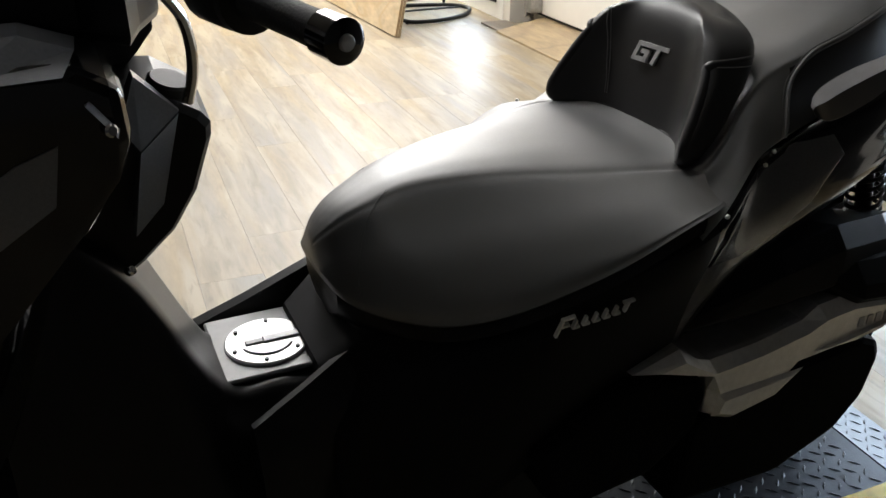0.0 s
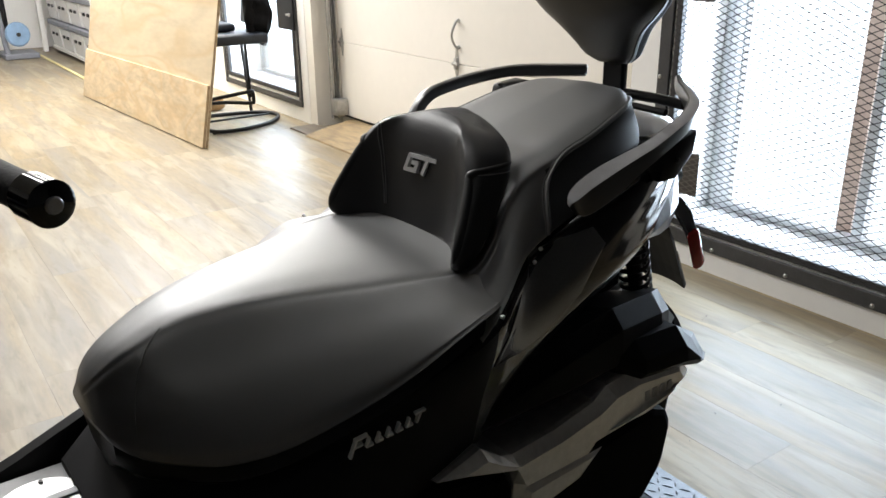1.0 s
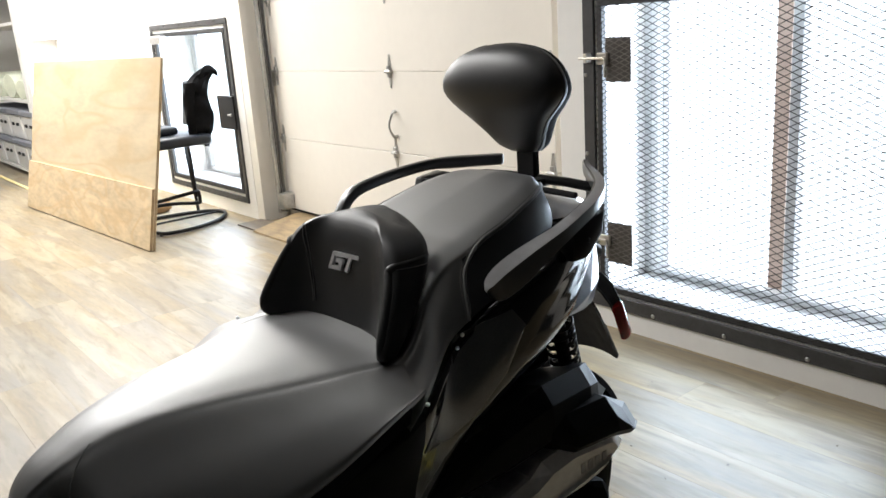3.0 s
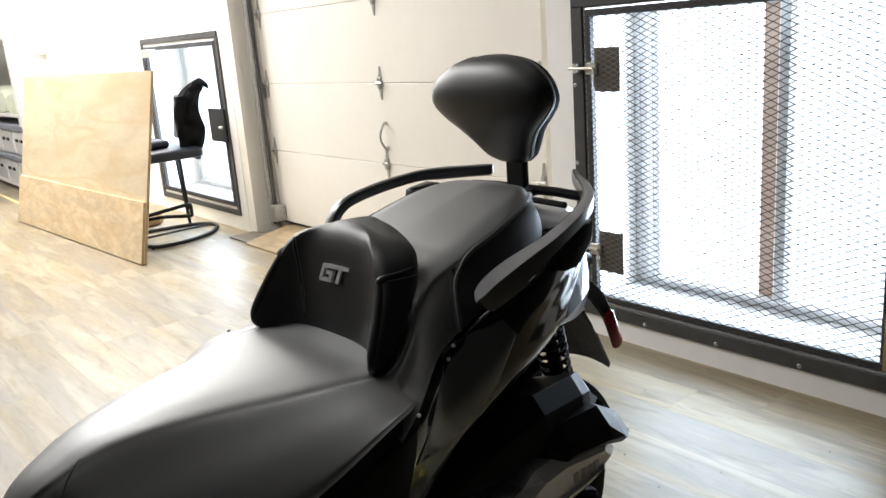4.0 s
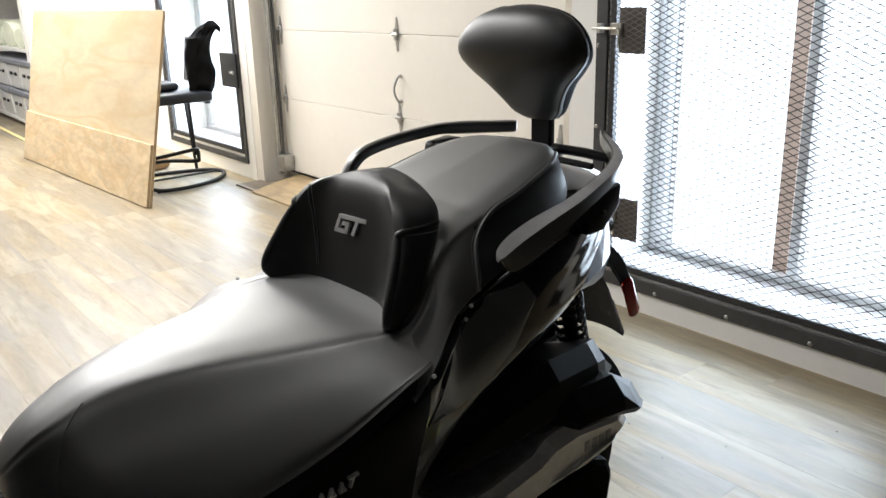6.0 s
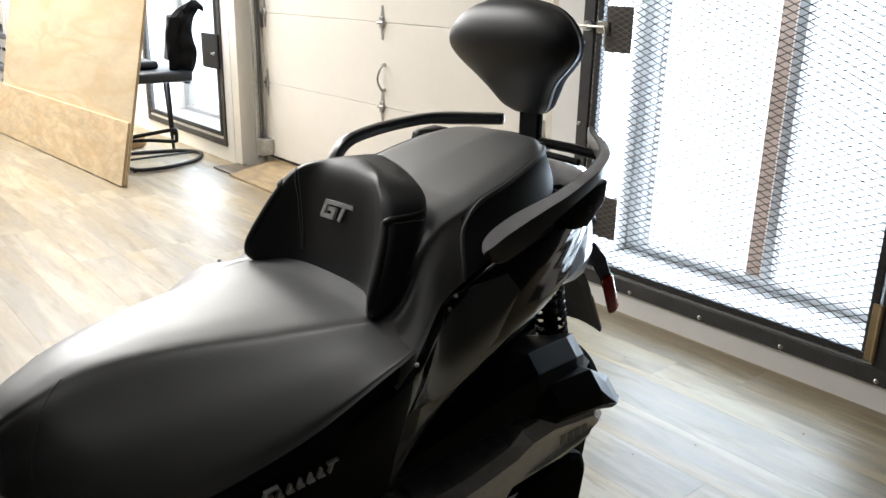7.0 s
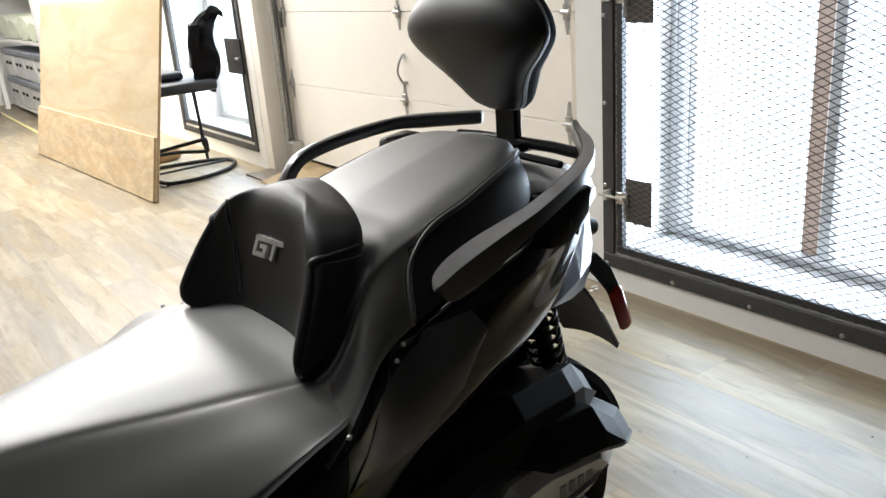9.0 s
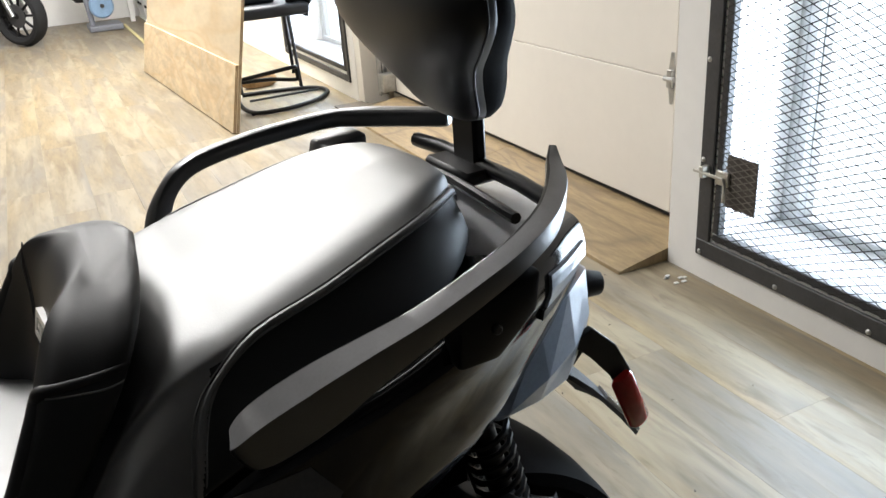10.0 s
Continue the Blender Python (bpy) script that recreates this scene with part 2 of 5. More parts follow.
# ---- mesh helpers ----
def link_mesh(name, bm, material, smooth=True):
    bmesh.ops.recalc_face_normals(bm, faces=bm.faces)
    me = bpy.data.meshes.new(name)
    bm.to_mesh(me)
    bm.free()
    mats = material if isinstance(material, (list, tuple)) else [material]
    for m in mats:
        me.materials.append(m)
    if smooth:
        for p in me.polygons:
            p.use_smooth = True
        me.set_sharp_from_angle(angle=radians(38))
    return new(name, me)


def placed(ob):
    """Where ob stands in the world, by its chain of parents."""
    if ob.parent is None:
        return ob.matrix_basis.copy()
    return placed(ob.parent) @ ob.matrix_parent_inverse @ ob.matrix_basis


def part(name, bm, material, parent, label="", smooth=True):
    ob = link_mesh(name, bm, material, smooth)
    ob.parent = parent
    if parent is not None:
        ob.matrix_parent_inverse = placed(parent).inverted()
    if label:
        ob["label"] = label
    return ob


def thing(name, at, label, category, group="", kind=""):
    ob = new(name)
    ob.empty_display_size = 0.05
    ob.matrix_basis = Matrix.Translation(at)
    return tagged(ob, label, category, group, kind)


def box(bm, x0, x1, y0, y1, z0, z1, bevel=0.0, m=None, seg=1):
    r = bmesh.ops.create_cube(bm, size=1)
    vs = r["verts"]
    for v in vs:
        v.co = Vector(((x0 + x1) / 2 + v.co.x * (x1 - x0), (y0 + y1) / 2 + v.co.y * (y1 - y0), (z0 + z1) / 2 + v.co.z * (z1 - z0)))
    if bevel:
        es = {e for v in vs for e in v.link_edges}
        r2 = bmesh.ops.bevel(bm, geom=list(es), offset=bevel, segments=seg, affect="EDGES", profile=0.5)
        vs = list({v for f in r2["faces"] for v in f.verts} | {v for v in vs if v.is_valid})
    if m is not None:
        bmesh.ops.transform(bm, matrix=m, verts=[v for v in vs if v.is_valid])
    return bm


def B():
    return bmesh.new()


def catmull(pts, n):
    """n points per span on a smooth curve through pts."""
    P = [Vector(p) for p in pts]
    P = [2 * P[0] - P[1]] + P + [2 * P[-1] - P[-2]]
    out = []
    for i in range(1, len(P) - 2):
        a, b, c, d = P[i - 1:i + 3]
        for k in range(n):
            t = k / n
            out.append(0.5 * ((2 * b) + (c - a) * t + (2 * a - 5 * b + 4 * c - d) * t * t + (3 * b - a - 3 * c + d) * t ** 3))
    out.append(P[-2])
    return out


def skin(bm, rings, closed=True, caps=True):
    """Faces between rings of points; closed: each ring is a loop."""
    R = [[bm.verts.new(p) for p in r] for r in rings]
    n = len(R[0])
    for a, b in zip(R, R[1:]):
        for i in range(n if closed else n - 1):
            j = (i + 1) % n
            bm.faces.new((a[i], a[j], b[j], b[i]))
    if caps:
        bm.faces.new(R[0][::-1])
        bm.faces.new(R[-1])
    return R


def tube(bm, pts, radius, segs=10, smooth=0, flat=1.0, caps=True, section=None):
    """A round (or flattened) bar along pts. radius: a number, or one for each point."""
    rad = list(radius) if isinstance(radius, (list, tuple)) else [radius] * len(pts)
    P = [Vector(p) for p in pts]
    if smooth:
        rr = catmull([(r, 0, 0) for r in rad], smooth)
        rad = [r.x for r in rr]
        P = catmull(P, smooth)
    up = Vector((0, 0, 1))
    rings = []
    prev = None
    for i, p in enumerate(P):
        d = (P[min(i + 1, len(P) - 1)] - P[max(i - 1, 0)]).normalized()
        u = prev if prev is not None else (up if abs(d.z) < 0.95 else Vector((1, 0, 0)))
        side = d.cross(u).normalized()
        u = side.cross(d).normalized()
        prev = None if section else u
        out = section or [(math.cos(2 * math.pi * k / segs) * flat, math.sin(2 * math.pi * k / segs)) for k in range(segs)]
        rings.append([p + rad[i] * (a * side + b * u) for a, b in out])
    skin(bm, rings, True, caps)
    return bm


def disc(bm, centre, axis, radius, depth, segs=24, bevel=0.0):
    """A short cylinder round axis with its middle at centre."""
    q = Vector(axis).normalized().to_track_quat("Z", "Y").to_matrix().to_4x4()
    m = Matrix.Translation(centre) @ q
    prof = [(radius - bevel, -depth / 2), (radius, -depth / 2 + bevel), (radius, depth / 2 - bevel), (radius - bevel, depth / 2)] if bevel else [(radius, -depth / 2), (radius, depth / 2)]
    rings = [[m @ Vector((r * math.cos(2 * math.pi * k / segs), r * math.sin(2 * math.pi * k / segs), z)) for k in range(segs)] for r, z in prof]
    skin(bm, rings)
    return bm


def prism(bm, outline, y0, y1, bevel=0.0):
    """A slab with the outline (x, z), from y0 to y1."""
    a = [Vector((x, y0, z)) for x, z in outline]
    b = [Vector((x, y1, z)) for x, z in outline]
    before = set(bm.verts)
    skin(bm, [a, b])
    if bevel:
        vs = [v for v in bm.verts if v not in before]
        es = list({e for v in vs for e in v.link_edges})
        bmesh.ops.bevel(bm, geom=es, offset=bevel, segments=2, affect="EDGES", profile=0.5)
    return bm


def lerp_table(table, x):
    """Smooth reading of rows (x, a, b, ...) at x."""
    xs = [r[0] for r in table]
    i = max(0, min(len(xs) - 2, sum(1 for v in xs if v <= x) - 1))
    t = min(1, max(0, (x - xs[i]) / (xs[i + 1] - xs[i])))
    res = []
    for k in range(1, len(table[0])):
        y = [r[k] for r in table]
        h = xs[i + 1] - xs[i]
        def slope(j):
            if j <= 0 or j >= len(xs) - 1:
                jj = max(0, min(len(xs) - 2, j if j <= 0 else j - 1))
                return (y[jj + 1] - y[jj]) / (xs[jj + 1] - xs[jj])
            return (y[j + 1] - y[j - 1]) / (xs[j + 1] - xs[j - 1])
        m0, m1 = slope(i) * h, slope(i + 1) * h
        t2, t3 = t * t, t ** 3
        res.append((2 * t3 - 3 * t2 + 1) * y[i] + (t3 - 2 * t2 + t) * m0 + (-2 * t3 + 3 * t2) * y[i + 1] + (t3 - t2) * m1)
    return res


# ---- the room ----
X0, X1, Y_NEAR, Y_FAR, CEIL = -3.4, WALL_X, -2.6, 11.0, 2.95
GATE_Y = ((0.694, 1.964), (5.075, 6.500))
GATE_Z = ((0.083, 1.335), (0.100, 1.358))
DOOR_Y = (2.100, 4.975)
DOOR_TOP = 2.25
OPEN_IN = 0.06

wall_east = B()


def wall_block(y0, y1, z0, z1):
    box(wall_east, WALL_X, WALL_X + 0.32, y0, y1, z0, z1)


ys = [Y_NEAR - 0.15, GATE_Y[0][0] + OPEN_IN, GATE_Y[0][1] - OPEN_IN, DOOR_Y[0], DOOR_Y[1], GATE_Y[1][0] + OPEN_IN, GATE_Y[1][1] - OPEN_IN, Y_FAR + 0.15]
wall_block(0.40, ys[1], 0, CEIL)
wall_block(ys[1], ys[2], 0, GATE_Z[0][0] + OPEN_IN)
wall_block(ys[1], ys[2], GATE_Z[0][1] - OPEN_IN, CEIL)
wall_block(ys[2], ys[3], 0, CEIL)
wall_block(ys[3], ys[4], DOOR_TOP, CEIL)
wall_block(ys[4], ys[5], 0, CEIL)
wall_block(ys[5], ys[6], 0, GATE_Z[1][0] + OPEN_IN)
wall_block(ys[5], ys[6], GATE_Z[1][1] - OPEN_IN, CEIL)
wall_block(ys[6], ys[7], 0, CEIL)
tagged(link_mesh("wall_east", wall_east, M_WALL, False), "white painted wall with two caged windows and a garage door", "wall", kind="structure")
for nm, bx in (("wall_north", (X0 - 0.15, X1, Y_FAR, Y_FAR + 0.15)),):
    tagged(link_mesh(nm, box(B(), bx[0], bx[1], bx[2], bx[3], 0, CEIL), M_WALL, False), "plain white painted wall", "wall", kind="structure")
# unseen walls, coloured dark to keep bounce off the scooter's near side
for nm, bx in (("wall_west", (X0 - 0.15, X0, Y_NEAR, Y_FAR)), ("wall_southeast", (WALL_X, WALL_X + 0.32, Y_NEAR - 0.15, 0.40)), ("wall_south", (X0 - 0.15, X1, Y_NEAR - 0.15, Y_NEAR))):
    tagged(link_mesh(nm, box(B(), bx[0], bx[1], bx[2], bx[3], 0, CEIL), M_DARKWALL, False), "unseen wall kept dark to hold back reflected light", "wall", kind="structure")
tagged(link_mesh("ceiling", box(B(), X0 - 0.15, X1 + 0.4, Y_NEAR - 0.15, Y_FAR + 0.15, CEIL, CEIL + 0.15), M_CEIL, False), "plain dark grey ceiling", "ceiling", kind="structure")
floor = tagged(link_mesh("floor", box(B(), X0 - 0.15, X1 + 0.4, Y_NEAR - 0.15, Y_FAR + 0.15, -0.12, -0.004), M_SUBFLOOR, False), "pale grey and tan wood-look plank floor", "floor", kind="structure")
tagged(link_mesh("ground", box(B(), X1 + 0.4, 60, -40, 50, -0.75, -0.62), M_PAVING, False), "bright pale paving outside the windows", "ground", kind="structure")

wall_return = B()
for b in ((1.99, 2.04, 0, CEIL), (2.29, WALL_X, 0, CEIL), (2.04, 2.29, 1.32, CEIL), (2.04, 2.29, 0, 0.70)):
    box(wall_return, b[0], b[1], 8.02, 8.16, b[2], b[3])
box(wall_return, 2.04, 2.29, 8.11, 8.16, 0.70, 1.32)
tagged(link_mesh("wall_return", wall_return, M_WALL, False), "short white return wall with a small niche", "wall", kind="structure")

# bright overcast distance outside
tagged(link_mesh("backdrop", box(B(), 3.7, 3.75, -6, 14, -0.62, 6), M_SKYCARD, False), "plain white overcast glare outside the windows", "backdrop", kind="structure")


def window(idx, gy, gz, ym):
    y0, y1 = gy[0] + OPEN_IN, gy[1] - OPEN_IN
    z0, z1 = gz[0] + OPEN_IN, gz[1] - OPEN_IN
    win = thing("window_%d" % idx, (2.9, (y0 + y1) / 2, z0), "two-light aluminium window with a deep dirty white sill", "window", kind="structure")
    bm = B()
    box(bm, WALL_X + 0.02, 2.98, y0, y1, z0, z0 + 0.012)
    part("window_sill", bm, M_SILL, win, "dirty white painted sill", smooth=False)
    fr = B()
    zf = z0 + 0.012
    box(fr, 2.88, 2.93, y1 - 0.035, y1, zf, z1, 0.003)
    box(fr, 2.88, 2.93, y0, y0 + 0.035, zf, z1, 0.003)
    box(fr, 2.88, 2.93, y0 + 0.035, y1 - 0.035, zf, zf + 0.03, 0.003)
    box(fr, 2.88, 2.93, y0 + 0.035, y1 - 0.035, z1 - 0.03, z1, 0.003)
    box(fr, 2.885, 2.925, y1 - 0.09, y1 - 0.06, zf + 0.03, z1 - 0.03, 0.003)
    part("window_frame", fr, M_ALU, win, smooth=False)
    mu = B()
    box(mu, 2.885, 2.93, ym - 0.058, ym - 0.018, zf, z1, 0.003)
    part("mullion", mu, M_ALU, win, smooth=False)
    box_m = box(B(), 2.955, 2.975, ym + 0.022, ym + 0.078, zf, z1)
    part("post", box_m, M_BRICK, win, "brown post behind the glass", smooth=False)


for i, ym in enumerate((1.31, 5.80)):
    window(i + 1, GATE_Y[i], GATE_Z[i], ym)


# ---- security gates ----
def zigzag_mesh(w, h, pitch, rise, thick):
    """Expanded metal: rows of zigzag strands that meet in diamonds, in the yz plane, strand by strand."""
    bm = B()
    cols = int(w / pitch * 2)
    rows = int(h / rise)
    for r in range(rows):
        up = 1 if r % 2 == 0 else -1
        zc = (r + 0.5) * h / rows
        amp = h / rows / 2
        prev = None
        for c in range(cols + 1):
            y = w * c / cols
            z = zc + amp * up * (1 if c % 2 == 0 else -1)
            ring = [bm.verts.new((-thick * 0.4, y, z - thick * 0.7)), bm.verts.new((-thick * 0.4, y, z + thick * 0.7)), bm.verts.new((thick * 0.5, y, z))]
            if prev:
                for i in range(3):
                    j = (i + 1) % 3
                    bm.faces.new((prev[i], prev[j], ring[j], ring[i]))
            prev = ring
    return bm


def gate(gy, gz, wide, label):
    y0, y1 = gy
    z0, z1 = gz
    xf = WALL_X - 0.012
    g = thing("security_gate", (xf, (y0 + y1) / 2, z0), label, "gate", group="window cages")
    w = 0.055 if wide else 0.042
    # outer angle frame, bolted to the wall
    for b in ((y0, y1, z0, z0 + w), (y0, y1, z1 - w, z1), (y0, y0 + w, z0 + w, z1 - w), (y1 - w, y1, z0 + w, z1 - w)):
        part("frame_bar", box(B(), xf, WALL_X, b[0], b[1], b[2], b[3], 0.003), M_STEEL, g, smooth=False)
    # hinged inner frame, a gap inside the outer one
    gap = 0.010 if wide else 0.020
    e = w + gap
    t = 0.026 if wide else 0.032
    for b in ((y0 + e, y1 - e, z0 + e, z0 + e + t), (y0 + e, y1 - e, z1 - e - t, z1 - e), (y0 + e, y0 + e + t, z0 + e + t, z1 - e - t), (y1 - e - t, y1 - e, z0 + e + t, z1 - e - t)):
        part("door_bar", box(B(), xf + 0.003, xf + 0.03, b[0], b[1], b[2], b[3], 0.003), M_STEEL, g, smooth=False)
    mm = zigzag_mesh(y1 - y0 - 2 * e - 0.006, z1 - z0 - 2 * e - 0.006, 0.0508, 0.0117, 0.0023 if wide else 0.0013)
    bmesh.ops.translate(mm, verts=mm.verts, vec=(xf - 0.002, y0 + e + 0.003, z0 + e + 0.003))
    tagged(part("mesh_panel", mm, M_MESH, g, "diamond expanded-metal mesh", smooth=False), kind="stuff")
    # domed bolts every foot
    step = 0.3048
    spots = [(y1 - 0.02 - step * k, z0 + 0.014) for k in range(5)] + [(y1 - 0.02 - step * k, z1 - 0.014) for k in range(5)]
    spots += [(y, z0 + 0.014 + 0.3 * k) for k in (1, 2, 3) for y in (y1 - 0.014, y0 + 0.014)]
    for y, z in spots:
        bm = B()
        bmesh.ops.create_uvsphere(bm, u_segments=10, v_segments=6, radius=0.0085, matrix=Matrix.Translation((xf, y, z)) @ Matrix.Diagonal((0.6, 1, 1, 1)))
        part("bolt", bm, M_ZINC if wide else M_STEEL, g)
    if wide:
        for z in (0.366, 1.058):
            pl = box(B(), xf - 0.008, xf - 0.004, y1 - 0.234, y1 - 0.118, z - 0.085, z + 0.075, 0.001)
            part("latch_plate", pl, M_LATCHPLATE, g, "dark steel latch guard plate", smooth=False)
            gm = zigzag_mesh(0.116, 0.16, 0.0387, 0.0100, 0.0026)
            bmesh.ops.translate(gm, verts=gm.verts, vec=(xf - 0.012, y1 - 0.234, z - 0.085))
            tagged(part("latch_guard", gm, M_LATCHMESH, g, smooth=False), kind="stuff")
            la = B()
            box(la, xf - 0.020, xf - 0.009, y1 - 0.135, y1 - 0.085, z - 0.022, z + 0.022, 0.003)
            tube(la, [(xf - 0.026, y1 - 0.005, z + 0.002), (xf - 0.026, y1 - 0.122, z + 0.002), (xf - 0.028, y1 - 0.132, z - 0.012), (xf - 0.03, y1 - 0.134, z - 0.065)], 0.0055, 8)
            box(la, xf - 0.03, xf - 0.001, y1 - 0.045, y1 - 0.028, z - 0.015, z + 0.02, 0.002)
            part("latch_bolt", la, M_BRASSY, g, "worn zinc sliding latch bolt")
        hs = B()
        box(hs, xf - 0.004, xf + 0.002, y0 + 0.052, y0 + 0.078, z0 + 0.07, z0 + 0.25, 0.001)
        tube(hs, [(xf - 0.004, y0 + 0.052, z0 + 0.07), (xf - 0.004, y0 + 0.052, z0 + 0.25)], 0.007, 8)
        part("hinge", hs, M_RAMP, g, "rusty brown hinge strip")
    else:
        part("lock_plate", box(B(), xf - 0.012, xf + 0.002, y0 + 0.018, y0 + 0.275, 0.615, 0.845, 0.004), M_CHAIR, g, "black steel lock plate", smooth=False)
        lk = disc(B(), (xf - 0.015, y0 + 0.07, 0.715), (1, 0, 0), 0.012, 0.012, 16, 0.002)
        box(lk, xf - 0.02, xf - 0.012, y0 + 0.085, y0 + 0.12, 0.708, 0.722, 0.002)
        part("lock", lk, M_ZINC, g, "small zinc lock cylinder")
        tl = B()
        box(tl, xf - 0.05, xf - 0.001, y1 - 0.33, y1 - 0.10, 1.215, 1.275, 0.004)
        tube(tl, [(xf - 0.04, y1 - 0.10, 1.225), (xf - 0.045, y1 + 0.08, 1.215), (xf - 0.045, y1 + 0.085, 1.31), (xf - 0.04, y1 - 0.09, 1.30)], 0.004, 6)
        part("latch_bolt", tl, M_ZINC, g, "zinc latch with a wire keeper")
    return g


gate(GATE_Y[0], GATE_Z[0], True, "dark steel window cage gate with expanded metal mesh")
gate(GATE_Y[1], GATE_Z[1], False, "dark steel mesh gate over the window behind the stool")


# ---- garage door ----
DX = 2.745
gd = thing("garage_door", (DX, 3.47, 0.085), "closed cream sectional garage door with zinc hinges", "garage door")
zs = [0.085, 0.562, 0.996, 1.430, 1.838, 2.245]
gy0, gy1 = 2.268, 4.765
for a, b in zip(zs, zs[1:]):
    bm = box(B(), DX, DX + 0.045, gy0, gy1, a + 0.001, b - 0.001, 0.002)
    part("door_panel", bm, M_DOOR, gd, smooth=False)
seal = box(B(), DX + 0.005, DX + 0.04, gy0, gy1, 0.072, 0.087)
part("bottom_seal", seal, M_PLASTIC, gd, "black rubber seal", smooth=False)


def strap_hinge(y, z):
    bm = B()
    out = [(-0.019, 0), (-0.006, 0.088), (0.006, 0.088), (0.019, 0), (0.006, -0.088), (-0.006, -0.088)]
    rings = [[Vector((DX - d, y + a * k, z + b * k)) for a, b in out] for d, k in ((0.001, 1), (0.004, 0.97))]
    skin(bm, rings)
    tube(bm, [(DX - 0.012, y - 0.024, z), (DX - 0.012, y + 0.024, z)], 0.010, 8)
    box(bm, DX - 0.016, DX - 0.003, y - 0.012, y + 0.012, z - 0.03, z + 0.03, 0.002)
    part("hinge", bm, M_ZINC, gd, "zinc diamond strap hinge")


for z in zs[1:5]:
    for y in (2.283, 3.46, 4.735):
        strap_hinge(y, z)
hd = tube(B(), [(DX - 0.002, 3.44, 0.652), (DX - 0.025, 3.44, 0.655), (DX - 0.045, 3.447, 0.71), (DX - 0.025, 3.44, 0.775), (DX - 0.002, 3.44, 0.785)], [0.010, 0.007, 0.006, 0.007, 0.011], 8, smooth=4)
part("handle", hd, M_ZINC, gd, "zinc pull handle")
trk = thing("door_track", (DX - 0.05, 4.80, 0.03), "galvanised steel vertical garage door track", "door track")
bm = B()
box(bm, DX - 0.075, DX - 0.07, 4.768, 4.801, 0.06, 2.3)
box(bm, DX - 0.07, DX - 0.02, 4.796, 4.801, 0.06, 2.3)
box(bm, DX - 0.025, DX - 0.02, 4.768, 4.796, 0.06, 2.3)
part("channel", bm, M_ZINC, trk, smooth=False)
for z in (0.12, 0.95, 1.8):
    part("bracket", box(B(), DX - 0.03, DX + 0.03, 4.803, 4.862, z - 0.05, z + 0.05, 0.004), M_ZINC, trk, smooth=False)
part("bottom_bracket", box(B(), DX - 0.085, DX - 0.002, 4.69, 4.766, 0.09, 0.2, 0.006), M_ZINC, trk, "zinc bottom roller bracket", smooth=False)
part("cable", tube(B(), [(DX - 0.06, 4.755, 0.15), (DX - 0.06, 4.76, 2.2)], 0.003, 6), M_STEEL, trk)
# side jambs and the pocket round the door
jm = B()
box(jm, WALL_X + 0.002, DX + 0.06, 4.875, 4.972, 0, DOOR_TOP)
tagged(link_mesh("trim", jm, M_DOOR, False), "cream painted door jamb board", "trim", kind="structure")
bk = B()
box(bk, DX + 0.05, DX + 0.17, DOOR_Y[0], DOOR_Y[1], -0.004, DOOR_TOP)
tagged(link_mesh("door_1", bk, M_DOOR, False), "plain closing leaf behind the garage door", "door", kind="structure")

# plywood ramp in front of the garage door
ramp = thing("door_ramp", (2.6, 3.5, 0), "weathered plywood ramp at the foot of the garage door", "ramp")
outline = [(2.40, 0.0), (DX + 0.05, 0.0), (DX + 0.05, 0.068), (DX - 0.03, 0.066), (2.405, 0.011)]
for ya, yb in ((2.104, 3.37), (3.372, 4.66)):
    part("board", prism(B(), outline, ya, yb, 0.0015), M_RAMP, ramp, smooth=False)


# ---- the scooter ----
YC = 0.955          # middle plane; -d is the near side, with the engine cover
PLAT = 0.113        # underside of its tyres
TYRE = 0.264        # their radius
STAND = Matrix.Translation((0.1141, -0.0985, -0.0727)) @ Matrix.Rotation(radians(2.54), 4, "Z")   # from its own axes to its spot on the platform


def S(x, d, z):
    return Vector((x, YC + d, z))


scooter = thing("scooter", (0.5, YC, PLAT), "large black and dark grey touring scooter with a stepped vinyl seat", "scooter")


def half_ring(x, ctrl, n=4):
    """A ring across the machine at x from control points (d, z), outermost first, mirrored."""
    h = catmull([(d, z, 0) for d, z in ctrl], n)
    left = [S(x, -p.x, p.y) for p in h]
    right = [S(x, p.x, p.y) for p in h[:-1]][::-1]
    return left + right


def stations(a, b, n):
    return [a + (b - a) * i / (n - 1) for i in range(n)]


# body: gloss fairing that runs from under the nose of the seat to the tail
BODY = [  # x, top half-width, top z, mid half-width, mid z, low half-width, low z
    (0.20, 0.10, 0.60, 0.150, 0.52, 0.17, 0.36),
    (0.30, 0.14, 0.66, 0.195, 0.58, 0.20, 0.36),
    (0.42, 0.19, 0.69, 0.222, 0.62, 0.20, 0.40),
    (0.55, 0.235, 0.735, 0.228, 0.64, 0.19, 0.46),
    (0.68, 0.255, 0.784, 0.228, 0.66, 0.18, 0.52),
    (0.80, 0.207, 0.844, 0.223, 0.75, 0.19, 0.66),
    (0.90, 0.208, 0.880, 0.220, 0.80, 0.20, 0.722),
    (1.00, 0.212, 0.910, 0.208, 0.835, 0.192, 0.760),
    (1.10, 0.186, 0.934, 0.180, 0.860, 0.165, 0.790),
    (1.20, 0.142, 0.948, 0.135, 0.890, 0.118, 0.835),
    (1.27, 0.098, 0.944, 0.090, 0.905, 0.078, 0.865),
]


def body_ctrl(x):
    wt, zt, wm, zm, wl, zl = lerp_table(BODY, x)
    return [(wl * 0.4, zl - 0.01), (wl, zl), (wm, zm), (wt + 0.004, zt - 0.03), (wt - 0.01, zt), (wt * 0.5, zt + 0.004), (0, zt + 0.005)]


